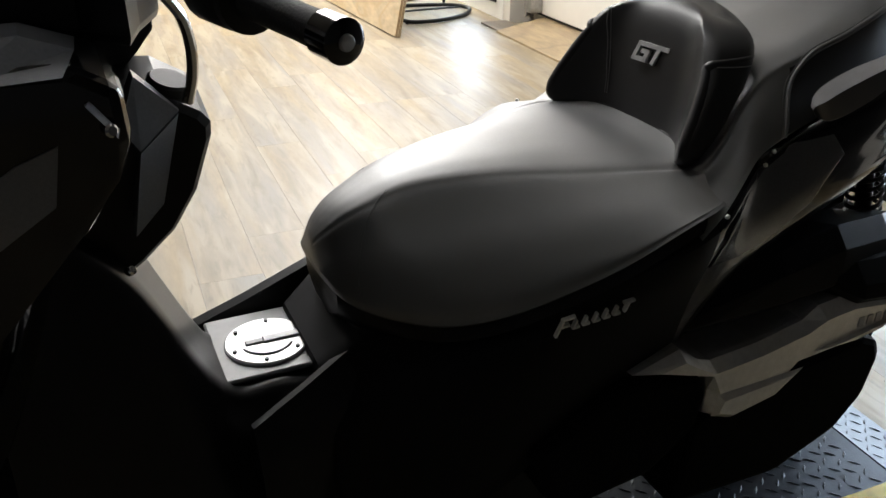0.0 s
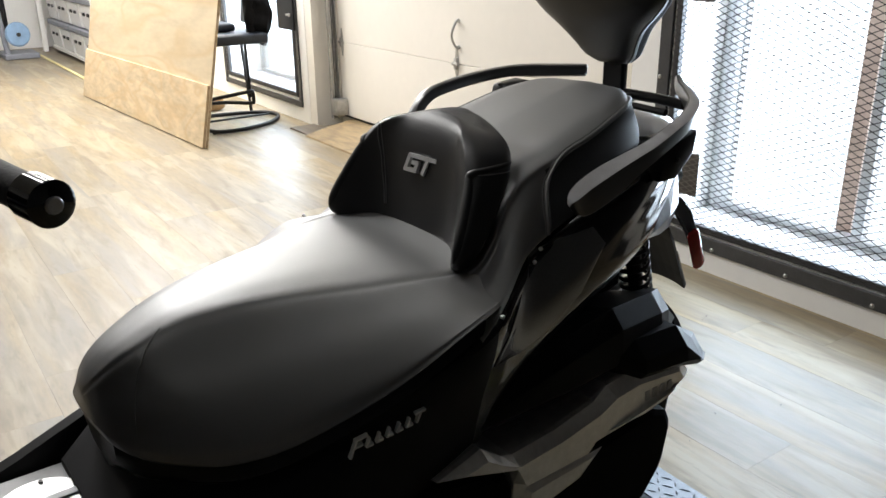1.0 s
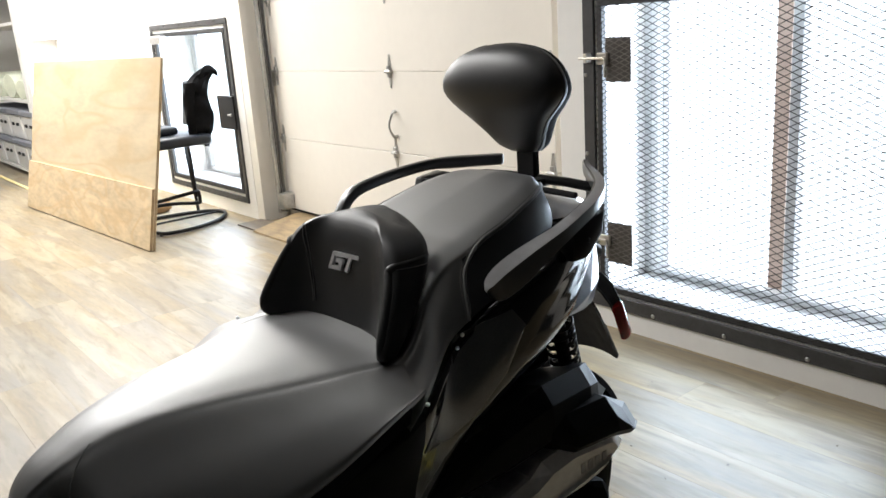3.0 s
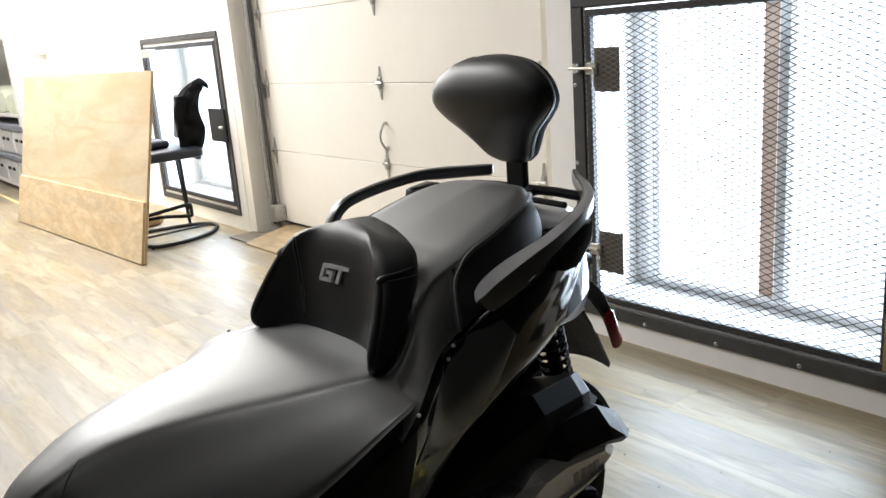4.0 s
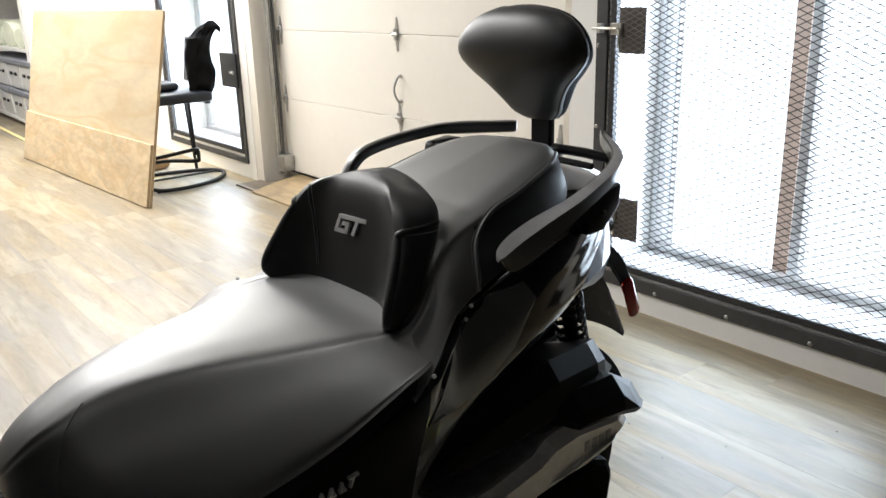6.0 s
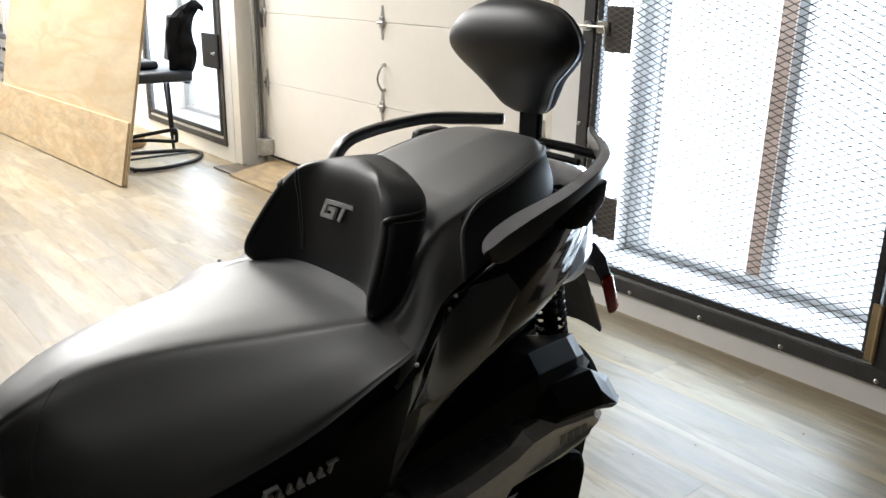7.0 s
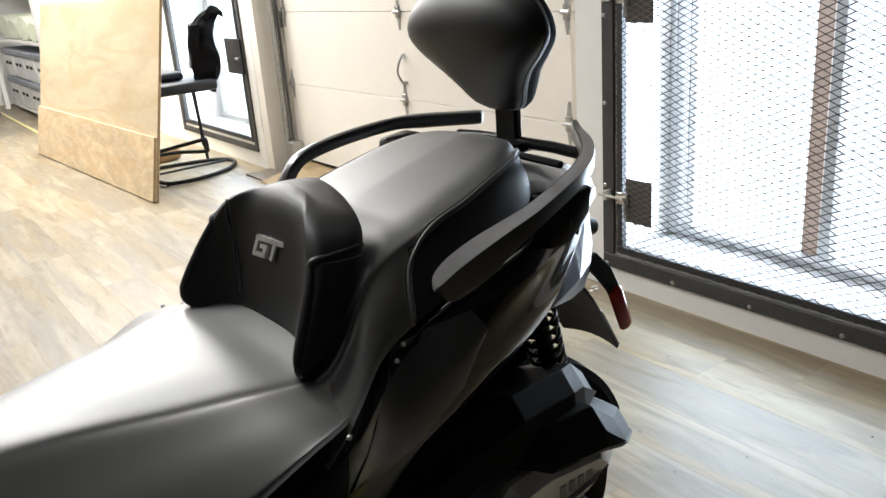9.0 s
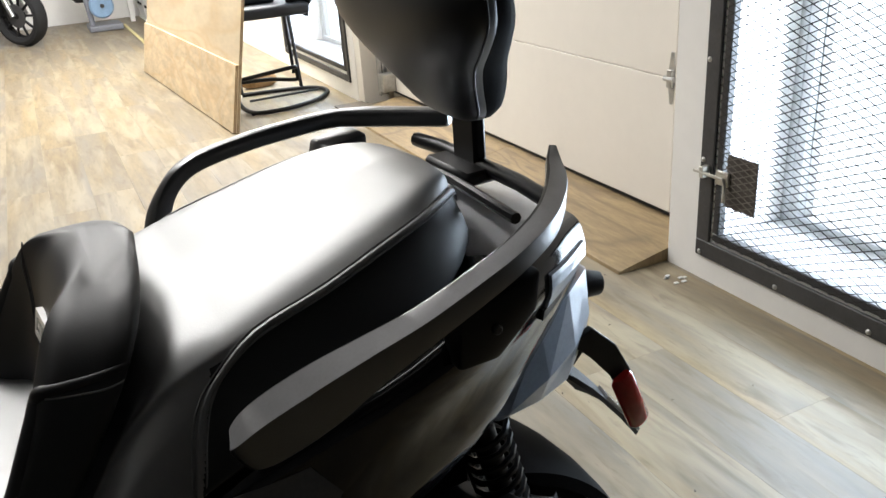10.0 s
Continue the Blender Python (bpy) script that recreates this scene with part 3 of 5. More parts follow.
def body_side(x, z, off):
    """Half-width of the fairing's flank at x and height z, plus off."""
    h = catmull([(d, zz, 0) for d, zz in body_ctrl(x)], 8)[8:33]
    for a, b in zip(h, h[1:]):
        if a.y <= z <= b.y:
            return a.x + (b.x - a.x) * (z - a.y) / (b.y - a.y) + off
    return (h[0] if z < h[0].y else h[-1]).x + off


bm = B()
rings = [half_ring(x, body_ctrl(x), 4) for x in stations(0.20, 1.27, 34)]
skin(bm, rings)
for f in bm.faces:
    c = f.calc_center_median()
    f.material_index = 1 if c.x < 0.69 else 0
part("body_fairing", bm, [M_GLOSS, M_SHELL], scooter, "gloss black painted side fairing")

# rider's seat
SEAT = [  # x, shoulder half-width, shoulder z, centre z, base half-width, base z
    (0.222, 0.012, 0.744, 0.750, 0.046, 0.712),
    (0.234, 0.027, 0.763, 0.769, 0.078, 0.694),
    (0.258, 0.036, 0.783, 0.790, 0.108, 0.680),
    (0.294, 0.044, 0.801, 0.809, 0.141, 0.674),
    (0.340, 0.053, 0.818, 0.828, 0.172, 0.672),
    (0.400, 0.070, 0.828, 0.838, 0.200, 0.684),
    (0.470, 0.092, 0.832, 0.842, 0.225, 0.712),
    (0.550, 0.120, 0.832, 0.842, 0.245, 0.748),
    (0.640, 0.152, 0.834, 0.842, 0.258, 0.795),
    (0.700, 0.165, 0.832, 0.840, 0.242, 0.803),
    (0.730, 0.167, 0.837, 0.845, 0.224, 0.806),
    (0.760, 0.162, 0.837, 0.845, 0.200, 0.808),
]
def seat_ctrl(x):
    ws, zs_, zc, wb, zb = lerp_table(SEAT, x)
    dz, dw = zs_ - zb, wb - ws
    return [(wb * 0.5, zb - 0.004), (wb - 0.006, zb), (wb, zb + 0.05 * dz + 0.004), (ws + dw * 0.93, zb + 0.22 * dz), (ws + dw * 0.64, zb + 0.51 * dz), (ws + dw * 0.32, zb + 0.755 * dz), (ws + dw * 0.09 + 0.003, zs_ - 0.085 * dz), (ws + 0.0025, zs_ - 0.0030), (ws - 0.06 * ws, zs_ + 0.0015), (ws * 0.78, zs_ + (zc - zs_) * 0.50), (ws * 0.45, zc - 0.001), (0, zc)]


def seat_side(x, z, s):
    """The point on the seat's side at x and height z."""
    h = catmull([(d, zz, 0) for d, zz in seat_ctrl(x)], 6)
    q = min(h[8:], key=lambda p: abs(p.y - z))
    return S(x, s * (q.x + 0.0004), q.y + 0.0004)


bm = B()
rings = []
for x in [0.222 + (0.76 - 0.222) * (i / 39) ** 1.35 for i in range(40)]:
    rings.append(half_ring(x, seat_ctrl(x), 4))
skin(bm, rings)
rider_seat = part("rider_seat", bm, M_SEAT, scooter, "dark grey grained vinyl rider's seat")
# nose seams
for s in (-1, 1):
    pts = [seat_side(x, z, s) for x, z in ((0.318, 0.814), (0.300, 0.800), (0.285, 0.782), (0.272, 0.760), (0.262, 0.735), (0.257, 0.712))]
    part("seam", tube(B(), pts, 0.0007, 8, smooth=4), M_PIPE, rider_seat)

# seat skirt below the seat
bm = B()
rings = []
for x in stations(0.235, 0.80, 24):
    ws, zs_, zc, wb, zb = lerp_table(SEAT, min(x, 0.76))
    wt, zt, *_r = lerp_table(BODY, x)
    rings.append(half_ring(x, [(wb * 0.4, zb - 0.05), (wb - 0.012, zb - 0.03), (wb - 0.008, zb - 0.008), (wb - 0.02, zb + 0.008), (0, zb + 0.01)], 3))
skin(bm, rings)
part("seat_base", bm, M_PLASTIC, scooter)

# passenger seat
PILLION = [  # x, shoulder half-width, shoulder z, centre z, base half-width, base z
    (0.660, 0.150, 0.800, 0.806, 0.250, 0.768),
    (0.69, 0.172, 0.822, 0.826, 0.246, 0.790),
    (0.72, 0.182, 0.840, 0.832, 0.236, 0.813),
    (0.75, 0.178, 0.872, 0.846, 0.224, 0.838),
    (0.78, 0.166, 0.908, 0.880, 0.210, 0.850),
    (0.82, 0.158, 0.938, 0.950, 0.202, 0.862),
    (0.88, 0.156, 0.960, 0.972, 0.190, 0.874),
    (0.96, 0.150, 0.983, 0.996, 0.180, 0.895),
    (1.04, 0.134, 1.006, 1.018, 0.160, 0.925),
    (1.09, 0.112, 1.014, 1.028, 0.136, 0.945),
    (1.125, 0.076, 1.010, 1.024, 0.102, 0.955),
    (1.145, 0.040, 0.985, 1.008, 0.066, 0.960),
    (1.152, 0.012, 0.972, 0.985, 0.022, 0.962),
]


def pillion_ctrl(x):
    ws, zs_, zc, wb, zb = lerp_table(PILLION, x)
    dz, dw = zs_ - zb, wb - ws
    return [(wb * 0.5, zb - 0.004), (wb - 0.004, zb), (wb + 0.002, zb + 0.2 * dz), (ws + dw * 0.60, zb + 0.62 * dz), (ws + 0.006, zs_ - 0.008), (ws - 0.004, zs_ + 0.002), (ws * 0.80, zs_ + (zc - zs_) * 0.72), (ws * 0.45, zc - 0.002), (0, zc)]


def pillion_side(x, z, s):
    """The point on the passenger seat's side at x and height z."""
    h = catmull([(d, zz, 0) for d, zz in pillion_ctrl(x)], 10)
    q = min(h[10:60], key=lambda p: abs(p.y - z))
    return S(x, s * (q.x + 0.0004), q.y)


bm = B()
rings = []
sts = stations(0.660, 0.808, 14) + stations(0.811, 0.90, 60) + stations(0.908, 1.09, 20) + [1.105, 1.118, 1.13, 1.138, 1.145, 1.149, 1.152]
for x in sts:
    rings.append(half_ring(x, pillion_ctrl(x), 9))
skin(bm, rings)
for f in bm.faces:
    c = f.calc_center_median()
    ws, zs_, zc, wb, zb = lerp_table(PILLION, min(max(c.x, 0.660), 1.152))
    seam_x = 0.826 + max(0, c.z - 0.866) * 0.40
    f.material_index = 1 if c.x > seam_x and c.z < zs_ - 0.006 else 0
pillion = part("passenger_seat", bm, [M_SEAT, M_SEAT_DK], scooter, "dark grey vinyl passenger seat with darker sides")
for s in (-1, 1):
    for shift, lift, rad, mt, nm in ((0.0, 0.0, 0.0030, M_SEAT, "piping"), (-0.0055, 0.0040, 0.0009, M_PIPE, "stitch_line"), (0.0055, -0.0040, 0.0009, M_PIPE, "stitch_line")):
        pts = [pillion_side(x + shift, z, s) for x, z in ((0.824, 0.868), (0.829, 0.885), (0.835, 0.903), (0.846, 0.924), (0.864, 0.942))]
        for x in (0.90, 0.96, 1.02, 1.07, 1.105, 1.125, 1.140):
            ws, zs_, zc, wb, zb = lerp_table(PILLION, x)
            pts.append(S(x + shift * 0.4, s * (ws + 0.003 - lift * 0.8), zs_ - 0.002 + lift * 0.6))
        part(nm, tube(B(), pts, rad, 8, smooth=4), mt, pillion)

# rider's backrest: a bolster with a hollow face and wings that wrap forward
BOL = [  # level z, wing edge x, wing half-width, face middle x, back corner x, back half-width
    (0.830, 0.694, 0.154, 0.728, 0.702, 0.160),
    (0.836, 0.687, 0.163, 0.733, 0.708, 0.170),
    (0.848, 0.683, 0.168, 0.737, 0.716, 0.177),
    (0.870, 0.692, 0.164, 0.741, 0.735, 0.178),
    (0.900, 0.708, 0.156, 0.747, 0.757, 0.174),
    (0.940, 0.729, 0.141, 0.754, 0.786, 0.164),
    (0.965, 0.741, 0.126, 0.760, 0.803, 0.152),
    (0.981, 0.751, 0.110, 0.767, 0.812, 0.137),
    (0.992, 0.763, 0.090, 0.776, 0.816, 0.117),
    (0.999, 0.780, 0.068, 0.788, 0.816, 0.092),
    (1.002, 0.795, 0.050, 0.798, 0.812, 0.068),
]


def bolster_half(z):
    """Half outline of the bolster at a level, from the middle of its face round to the middle of its back."""
    xf, wf, xm, xb, wb = lerp_table(BOL, z)
    dx, ln = xm - xf, xb - xf
    ctrl = [(xm, 0), (xm - 0.01 * dx, 0.30 * wf), (xm - 0.07 * dx, 0.52 * wf), (xm - 0.30 * dx, 0.70 * wf), (xf + 0.28 * dx, 0.86 * wf), (xf + 0.05 * dx, 0.945 * wf), (xf, wf), (xf + 0.10 * ln, wf + 0.45 * (wb - wf) + 0.004),
            (xf + 0.35 * ln, wf + 0.7 * (wb - wf) + 0.004), (xf + 0.70 * ln, wb + 0.002), (xb - 0.08 * ln, wb), (xb + 0.004, wb * 0.93), (xb + 0.016, wb * 0.62), (xb + 0.026, 0)]
    return [(p.x, p.y) for p in catmull([(x, d, 0) for x, d in ctrl], 4)]


def bolster_at(z, d):
    """The point of the face at a level and half-width, just proud of it."""
    q = min(bolster_half(z)[:24], key=lambda p: abs(p[1] - d))
    return q[0] - 0.0006


def bolster_crest(z, u):
    return 0.014 * max(0.0, (z - 0.93) / 0.072) * max(0.0, 1 - u * u)


bm = B()
rings = []
for z in [0.830, 0.832, 0.836, 0.842] + stations(0.85, 0.975, 14) + [0.981, 0.987, 0.992, 0.996, 0.999, 1.001, 1.002]:
    h = bolster_half(z)
    w = max(d for x, d in h)
    rings.append([S(x, -d, z + bolster_crest(z, d / w)) for x, d in h] + [S(x, d, z + bolster_crest(z, d / w)) for x, d in h[-2:0:-1]])
skin(bm, rings)
bolster = part("rider_backrest", bm, M_BOLSTER, scooter, "black vinyl bolster backrest with stitched wings")
for s in (-1, 1):
    for off in (0.0, 0.0055) if s > 0 else ():
        stitch = []
        for z, d in ((0.862, 0.076), (0.885, 0.080), (0.91, 0.086), (0.94, 0.094), (0.965, 0.101), (0.983, 0.106)):
            stitch.append(S(bolster_at(z, d + off), s * (d + off), z + bolster_crest(z, 0.7)))
        part("stitch_line", tube(B(), stitch, 0.0008, 6, smooth=3), M_PIPE, bolster)
    # rounded roll along the wing's edge, turning back along its top
    roll = []
    for z in (0.846, 0.860, 0.880, 0.900, 0.920, 0.938, 0.950):
        h = bolster_half(z)
        roll.append(S(h[25][0] + 0.004, s * (h[25][1] - 0.003), z))
    for k, z in ((27, 0.957), (30, 0.960), (34, 0.962), (38, 0.964), (42, 0.965)):
        h = bolster_half(z)
        roll.append(S(h[k][0], s * (h[k][1] - 0.003), z))
    part("wing_roll", tube(B(), roll, [0.005, 0.008, 0.009, 0.009, 0.009, 0.0085, 0.008, 0.0065, 0.005, 0.0045, 0.004, 0.003], 12, smooth=4), M_BOLSTER, bolster)
    top = []
    for k in (28, 31, 34, 37, 40, 42):
        h = bolster_half(0.956)
        top.append(S(h[k][0], s * (h[k][1] + 0.0006), 0.956))
    part("seam", tube(B(), top, 0.0008, 6, smooth=3), M_PIPE, bolster)


def badge_bars(parent, strokes, origin, right, up, depth, thick, label):
    """Raised bars, one part each: strokes are (x0, y0, x1, y1) in metres on the badge's own plane."""
    nrm = right.cross(up).normalized()
    for x0, y0, x1, y1 in strokes:
        a, b = Vector((x0, y0)), Vector((x1, y1))
        d = (b - a).normalized()
        n = Vector((-d.y, d.x)) * thick / 2
        a, b = a - d * thick * 0.4, b + d * thick * 0.4
        quad = [a + n, a - n, b - n, b + n]
        bm = B()
        skin(bm, [[origin + right * q.x + up * q.y + nrm * h for q in quad] for h in (-0.003, depth)])
        part("badge_bar", bm, M_BADGE, parent, label, smooth=False)


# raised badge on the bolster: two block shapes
o = S(0.7515, 0, 0.940)
r_ = Vector((0.10, -1, 0)).normalized()
u_ = Vector((0.20, 0, 0.98)).normalized()
strokes = [(-0.030, -0.011, -0.023, 0.011), (-0.030, -0.011, -0.006, -0.011), (-0.023, 0.011, 0.000, 0.011), (-0.008, -0.011, -0.004, 0.001), (-0.014, 0.001, -0.003, 0.001),
           (0.004, 0.011, 0.034, 0.011), (0.010, -0.012, 0.018, 0.011)]
badge_bars(bolster, strokes, o, r_, u_, 0.0030, 0.0066, "raised silver badge stroke")

# grab rails
RAIL_L = [(0.856, 0.218, 0.902, 0.004, 0.008), (0.864, 0.222, 0.908, 0.011, 0.018), (0.885, 0.224, 0.918, 0.0130, 0.023), (0.925, 0.224, 0.931, 0.0135, 0.023), (0.965, 0.225, 0.946, 0.0125, 0.018), (1.01, 0.226, 0.961, 0.0110, 0.014),
          (1.06, 0.221, 0.976, 0.0102, 0.013), (1.11, 0.211, 0.990, 0.0100, 0.0125), (1.16, 0.186, 1.001, 0.0105, 0.013), (1.20, 0.146, 1.010, 0.011, 0.012), (1.222, 0.112, 1.020, 0.008, 0.010), (1.231, 0.098, 1.034, 0.004, 0.005)]
RAIL_R = [(0.882, 0.218, 0.905, 0.010, 0.011), (0.895, 0.225, 0.940, 0.012, 0.012), (0.910, 0.229, 0.966, 0.0105, 0.0105), (0.930, 0.231, 0.986, 0.0105, 0.0105), (0.960, 0.233, 0.998, 0.0105, 0.0105), (1.02, 0.234, 1.008, 0.0105, 0.0105), (1.08, 0.232, 1.014, 0.0105, 0.0105),
          (1.13, 0.222, 1.018, 0.0105, 0.0105), (1.165, 0.195, 1.019, 0.012, 0.012), (1.20, 0.158, 1.020, 0.0115, 0.0115), (1.230, 0.122, 1.021, 0.011, 0.011), (1.235, 0.116, 1.021, 0.008, 0.008)]
BLADE_SECTION = [(-0.85, 1.02), (-0.55, 1.10), (0.97, 0.68), (1.0, 0.58), (0.86, -0.95), (0.55, -1.1), (-0.5, -1.1), (-0.9, -0.8), (-1.0, 0.3)]
RAIL_SECTION = [(0.25, 1.06), (0.80, 0.92), (1.02, 0.62), (1.06, 0.0), (0.92, -0.75), (0.45, -1.0), (-0.45, -1.0), (-0.92, -0.75), (-1.06, 0.0), (-1.02, 0.62), (-0.80, 0.92), (-0.25, 1.06)]


def blade(rows, s):
    """A grab rail from rows (x, d, z, half-width, half-height): a rounded bar that deepens to a paddle."""
    c = catmull([(x, s * d, z) for x, d, z, hw, hh in rows], 5)
    size = catmull([(hw, hh, 0) for x, d, z, hw, hh in rows], 5)
    rings = []
    for i, p in enumerate(c):
        run = (c[min(i + 1, len(c) - 1)] - c[max(i - 1, 0)]).normalized()
        side = run.cross(Vector((0, 0, 1))).normalized()
        up = side.cross(run).normalized()
        rings.append([S(*(p + side * a * size[i].x + up * b * size[i].y)) for a, b in (BLADE_SECTION if s < 0 else RAIL_SECTION)])
    bm = B()
    skin(bm, rings)
    return bm


for s, path in ((-1, RAIL_L), (1, RAIL_R)):
    bm = blade(path, s)
    # the near rail's top facet gets its highlight as a paler colour
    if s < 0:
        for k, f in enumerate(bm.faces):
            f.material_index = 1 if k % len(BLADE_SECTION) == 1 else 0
    rail = part("grab_rail", bm, [M_RAIL, M_RAILSHINE], scooter, "dark grey passenger grab rail with a painted-on top highlight" if s < 0 else "dark grey painted passenger grab rail")
    bm = B()
    if s < 0:
        prism(bm, [(1.045, 0.905), (1.085, 0.905), (1.125, 0.940), (1.13, 0.978), (1.05, 0.955)], YC - 0.222, YC - 0.190, 0.005)
    else:
        prism(bm, [(1.075, 0.930), (1.12, 0.928), (1.148, 0.955), (1.153, 1.004), (1.093, 0.998)], YC + 0.180, YC + 0.230, 0.006)
    br = part("rail_bracket", bm, M_PLASTIC, rail)
    part("bolt", disc(B(), S(1.112 - (0.03 if s < 0 else 0), s * (0.230 if s > 0 else 0.224), 0.958 if s > 0 else 0.936), (0, s, 0), 0.0045, 0.006, 12, 0.0015), M_STEEL, br)
# bar across the tail, rack plate
bm = tube(B(), [S(1.20, -0.14, 0.995), S(1.205, -0.08, 0.997), S(1.205, 0.08, 0.997), S(1.20, 0.14, 0.995)], 0.009, 10)
tube(bm, [S(1.165, -0.13, 0.985), S(1.17, 0, 0.988), S(1.165, 0.13, 0.985)], 0.006, 8)
part("cross_bar", bm, M_PLASTIC, scooter, "black steel bar between the grab rails")
bm = B()
skin(bm, [half_ring(x, [(w, z - 0.03), (w, z), (w * 0.5, z + 0.012), (0, z + 0.015)], 3) for x, w, z in ((1.13, 0.13, 0.935), (1.19, 0.115, 0.955), (1.25, 0.085, 0.952), (1.285, 0.05, 0.935))])
part("tail_top", bm, M_LENS, scooter, "glossy pale tail top panel")

# passenger backrest on its post
bm = box(B(), 1.196, 1.212, YC - 0.006, YC + 0.044, 0.995, 1.085, 0.004)
box(bm, 1.17, 1.215, YC - 0.03, YC + 0.065, 0.985, 1.0, 0.004)
part("backrest_post", bm, M_PLASTIC, scooter, "flat black steel backrest post")
PAD = [  # z, half-width, depth in front, depth behind, x of the seam
    (1.050, 0.032, 0.018, 0.022, 1.202), (1.062, 0.050, 0.030, 0.036, 1.195), (1.088, 0.068, 0.038, 0.052, 1.182), (1.115, 0.092, 0.044, 0.058, 1.168), (1.140, 0.124, 0.048, 0.058, 1.158), (1.165, 0.147, 0.050, 0.056, 1.152),
    (1.190, 0.146, 0.050, 0.052, 1.151), (1.215, 0.128, 0.045, 0.045, 1.153), (1.235, 0.098, 0.036, 0.034, 1.156), (1.246, 0.062, 0.024, 0.022, 1.158), (1.252, 0.020, 0.009, 0.008, 1.159)]
PYO = 0.020
levels = [1.050, 1.055, 1.062] + stations(1.072, 1.232, 16) + [1.239, 1.245, 1.249, 1.252]
front, back = [], []
for z in levels:
    w, f, b, cx = lerp_table(PAD, z)
    ring = []
    for k in range(33):
        a = math.pi * k / 32
        ca = math.cos(a)
        ring.append(S(cx - f * math.sin(a) ** 0.62, PYO + w * abs(ca) ** 0.75 * (1 if ca > 0 else -1), z))
    ring += [S(cx + 0.004, PYO - 0.985 * w, z), S(cx + 0.004, PYO + 0.985 * w, z)]
    front.append(ring)
    ring = []
    for k in range(25):
        a = math.pi * k / 24
        ca = math.cos(a)
        ring.append(S(cx + 0.003 + b * math.sin(a) ** 0.8, PYO + 0.965 * w * abs(ca) ** 0.8 * (1 if ca > 0 else -1), z))
    back.append(ring)
bm = B()
skin(bm, front)
pad = part("backrest_pad", bm, M_PAD, scooter, "rounded black vinyl passenger backrest pad")
bm = B()
skin(bm, back)
part("pad_shell", bm, M_GUARD, pad, "smooth black plastic shell")
for side in (-1, 1):
    pts = []
    for k in range(40):
        z = 1.054 + 0.195 * (0.5 - 0.5 * math.cos(math.pi * k / 39))
        w, f, b, cx = lerp_table(PAD, z)
        pts.append(S(cx - 0.006, PYO + side * w * 0.992, z))
    part("piping", tube(B(), pts, 0.0016, 6), M_PAD, pad)

# side panels, flat facets of the gloss fairing with reflected grey painted in; their screws
PANEL_TOP = [(0.692, 0.718), (0.717, 0.752), (0.759, 0.804), (0.796, 0.845), (0.850, 0.856), (0.911, 0.862), (0.932, 0.833)]
PANEL_LOW = [(0.692, 0.718), (0.760, 0.707), (0.815, 0.719), (0.885, 0.767), (0.932, 0.833)]


def straight(rows, x):
    for a, b in zip(rows, rows[1:]):
        if x <= b[0]:
            break
    return a[1] + (b[1] - a[1]) * (x - a[0]) / (b[0] - a[0])


for s in (-1, 1):
    bm = B()
    rings = []
    for x in [0.692, 0.7, 0.717, 0.738, 0.759, 0.778, 0.796, 0.815, 0.85, 0.885, 0.911, 0.922, 0.932]:
        z0, z1 = straight(PANEL_LOW, x), straight(PANEL_TOP, x) + 1e-4
        line = [z0 + (z1 - z0) * k / 8 for k in range(9)]
        rings.append([S(x, s * body_side(x, z, 0.0016 if 0 < k < 8 else 0.0008), z) for k, z in enumerate(line)] + [S(x, s * body_side(x, z, -0.010), z) for z in line[::-1]])
    skin(bm, rings)
    part("side_panel", bm, M_PANEL, scooter, "flat gloss side panel with a painted grey reflection")
    for x, d, z in ((0.804, 0.213, 0.853), (0.792, 0.214, 0.836), (0.686, 0.268, 0.803)):
        bmx = B()
        bmesh.ops.create_uvsphere(bmx, u_segments=10, v_segments=6, radius=0.0032, matrix=Matrix.Translation(S(x, s * d, z)))
        part("screw", bmx, M_BADGE, scooter, "small chrome dome screw")
    # script badge on the side as a row of slanted bars
    o = S(0.519, s * 0.2425, 0.684)
    r2 = Vector((0.93, s * 0.12, 0.17)).normalized()
    u2 = Vector((0.0, s * 0.08, 1)).normalized()
    st = [(-0.053, -0.010, -0.045, 0.011), (-0.046, 0.012, -0.030, 0.012), (-0.048, 0.002, -0.037, 0.002)]
    for i in range(5):
        x0 = -0.030 + i * 0.0142
        st += [(x0, -0.005, x0 + 0.0035, 0.005), (x0 + 0.001, -0.005, x0 + 0.0075, -0.005)]
    st += [(0.042, -0.005, 0.047, 0.008), (0.040, 0.008, 0.053, 0.008)]
    badge_bars(scooter, st, o, r2, u2, 0.003 if s < 0 else -0.003, 0.0030, "slanted silver badge stroke")

# tunnel between the rider's feet, with the fuel cap on its plate
bm = B()
TUN = [(-0.16, 0.11, 0.90), (-0.06, 0.10, 0.84), (0.0, 0.095, 0.765), (0.045, 0.088, 0.66), (0.085, 0.082, 0.585), (0.15, 0.08, 0.578), (0.235, 0.082, 0.580), (0.262, 0.085, 0.66), (0.30, 0.09, 0.67)]
rings = []
for x in stations(-0.16, 0.30, 30):
    w, z = lerp_table(TUN, x)
    rings.append(half_ring(x, [(w + 0.09, 0.33), (w + 0.06, z * 0.5 + 0.16), (w + 0.012, z - 0.03), (w - 0.008, z), (w * 0.5, z + 0.002), (0, z + 0.002)], 3))
skin(bm, rings)
part("tunnel", bm, M_PLASTIC, scooter, "dark centre tunnel between the footboards")
bm = box(B(), 0.083, 0.230, YC - 0.058, YC + 0.104, 0.580, 0.588, 0.003)
plate = part("cap_plate", bm, M_CAPPLATE, scooter, "grey plate round the fuel cap")
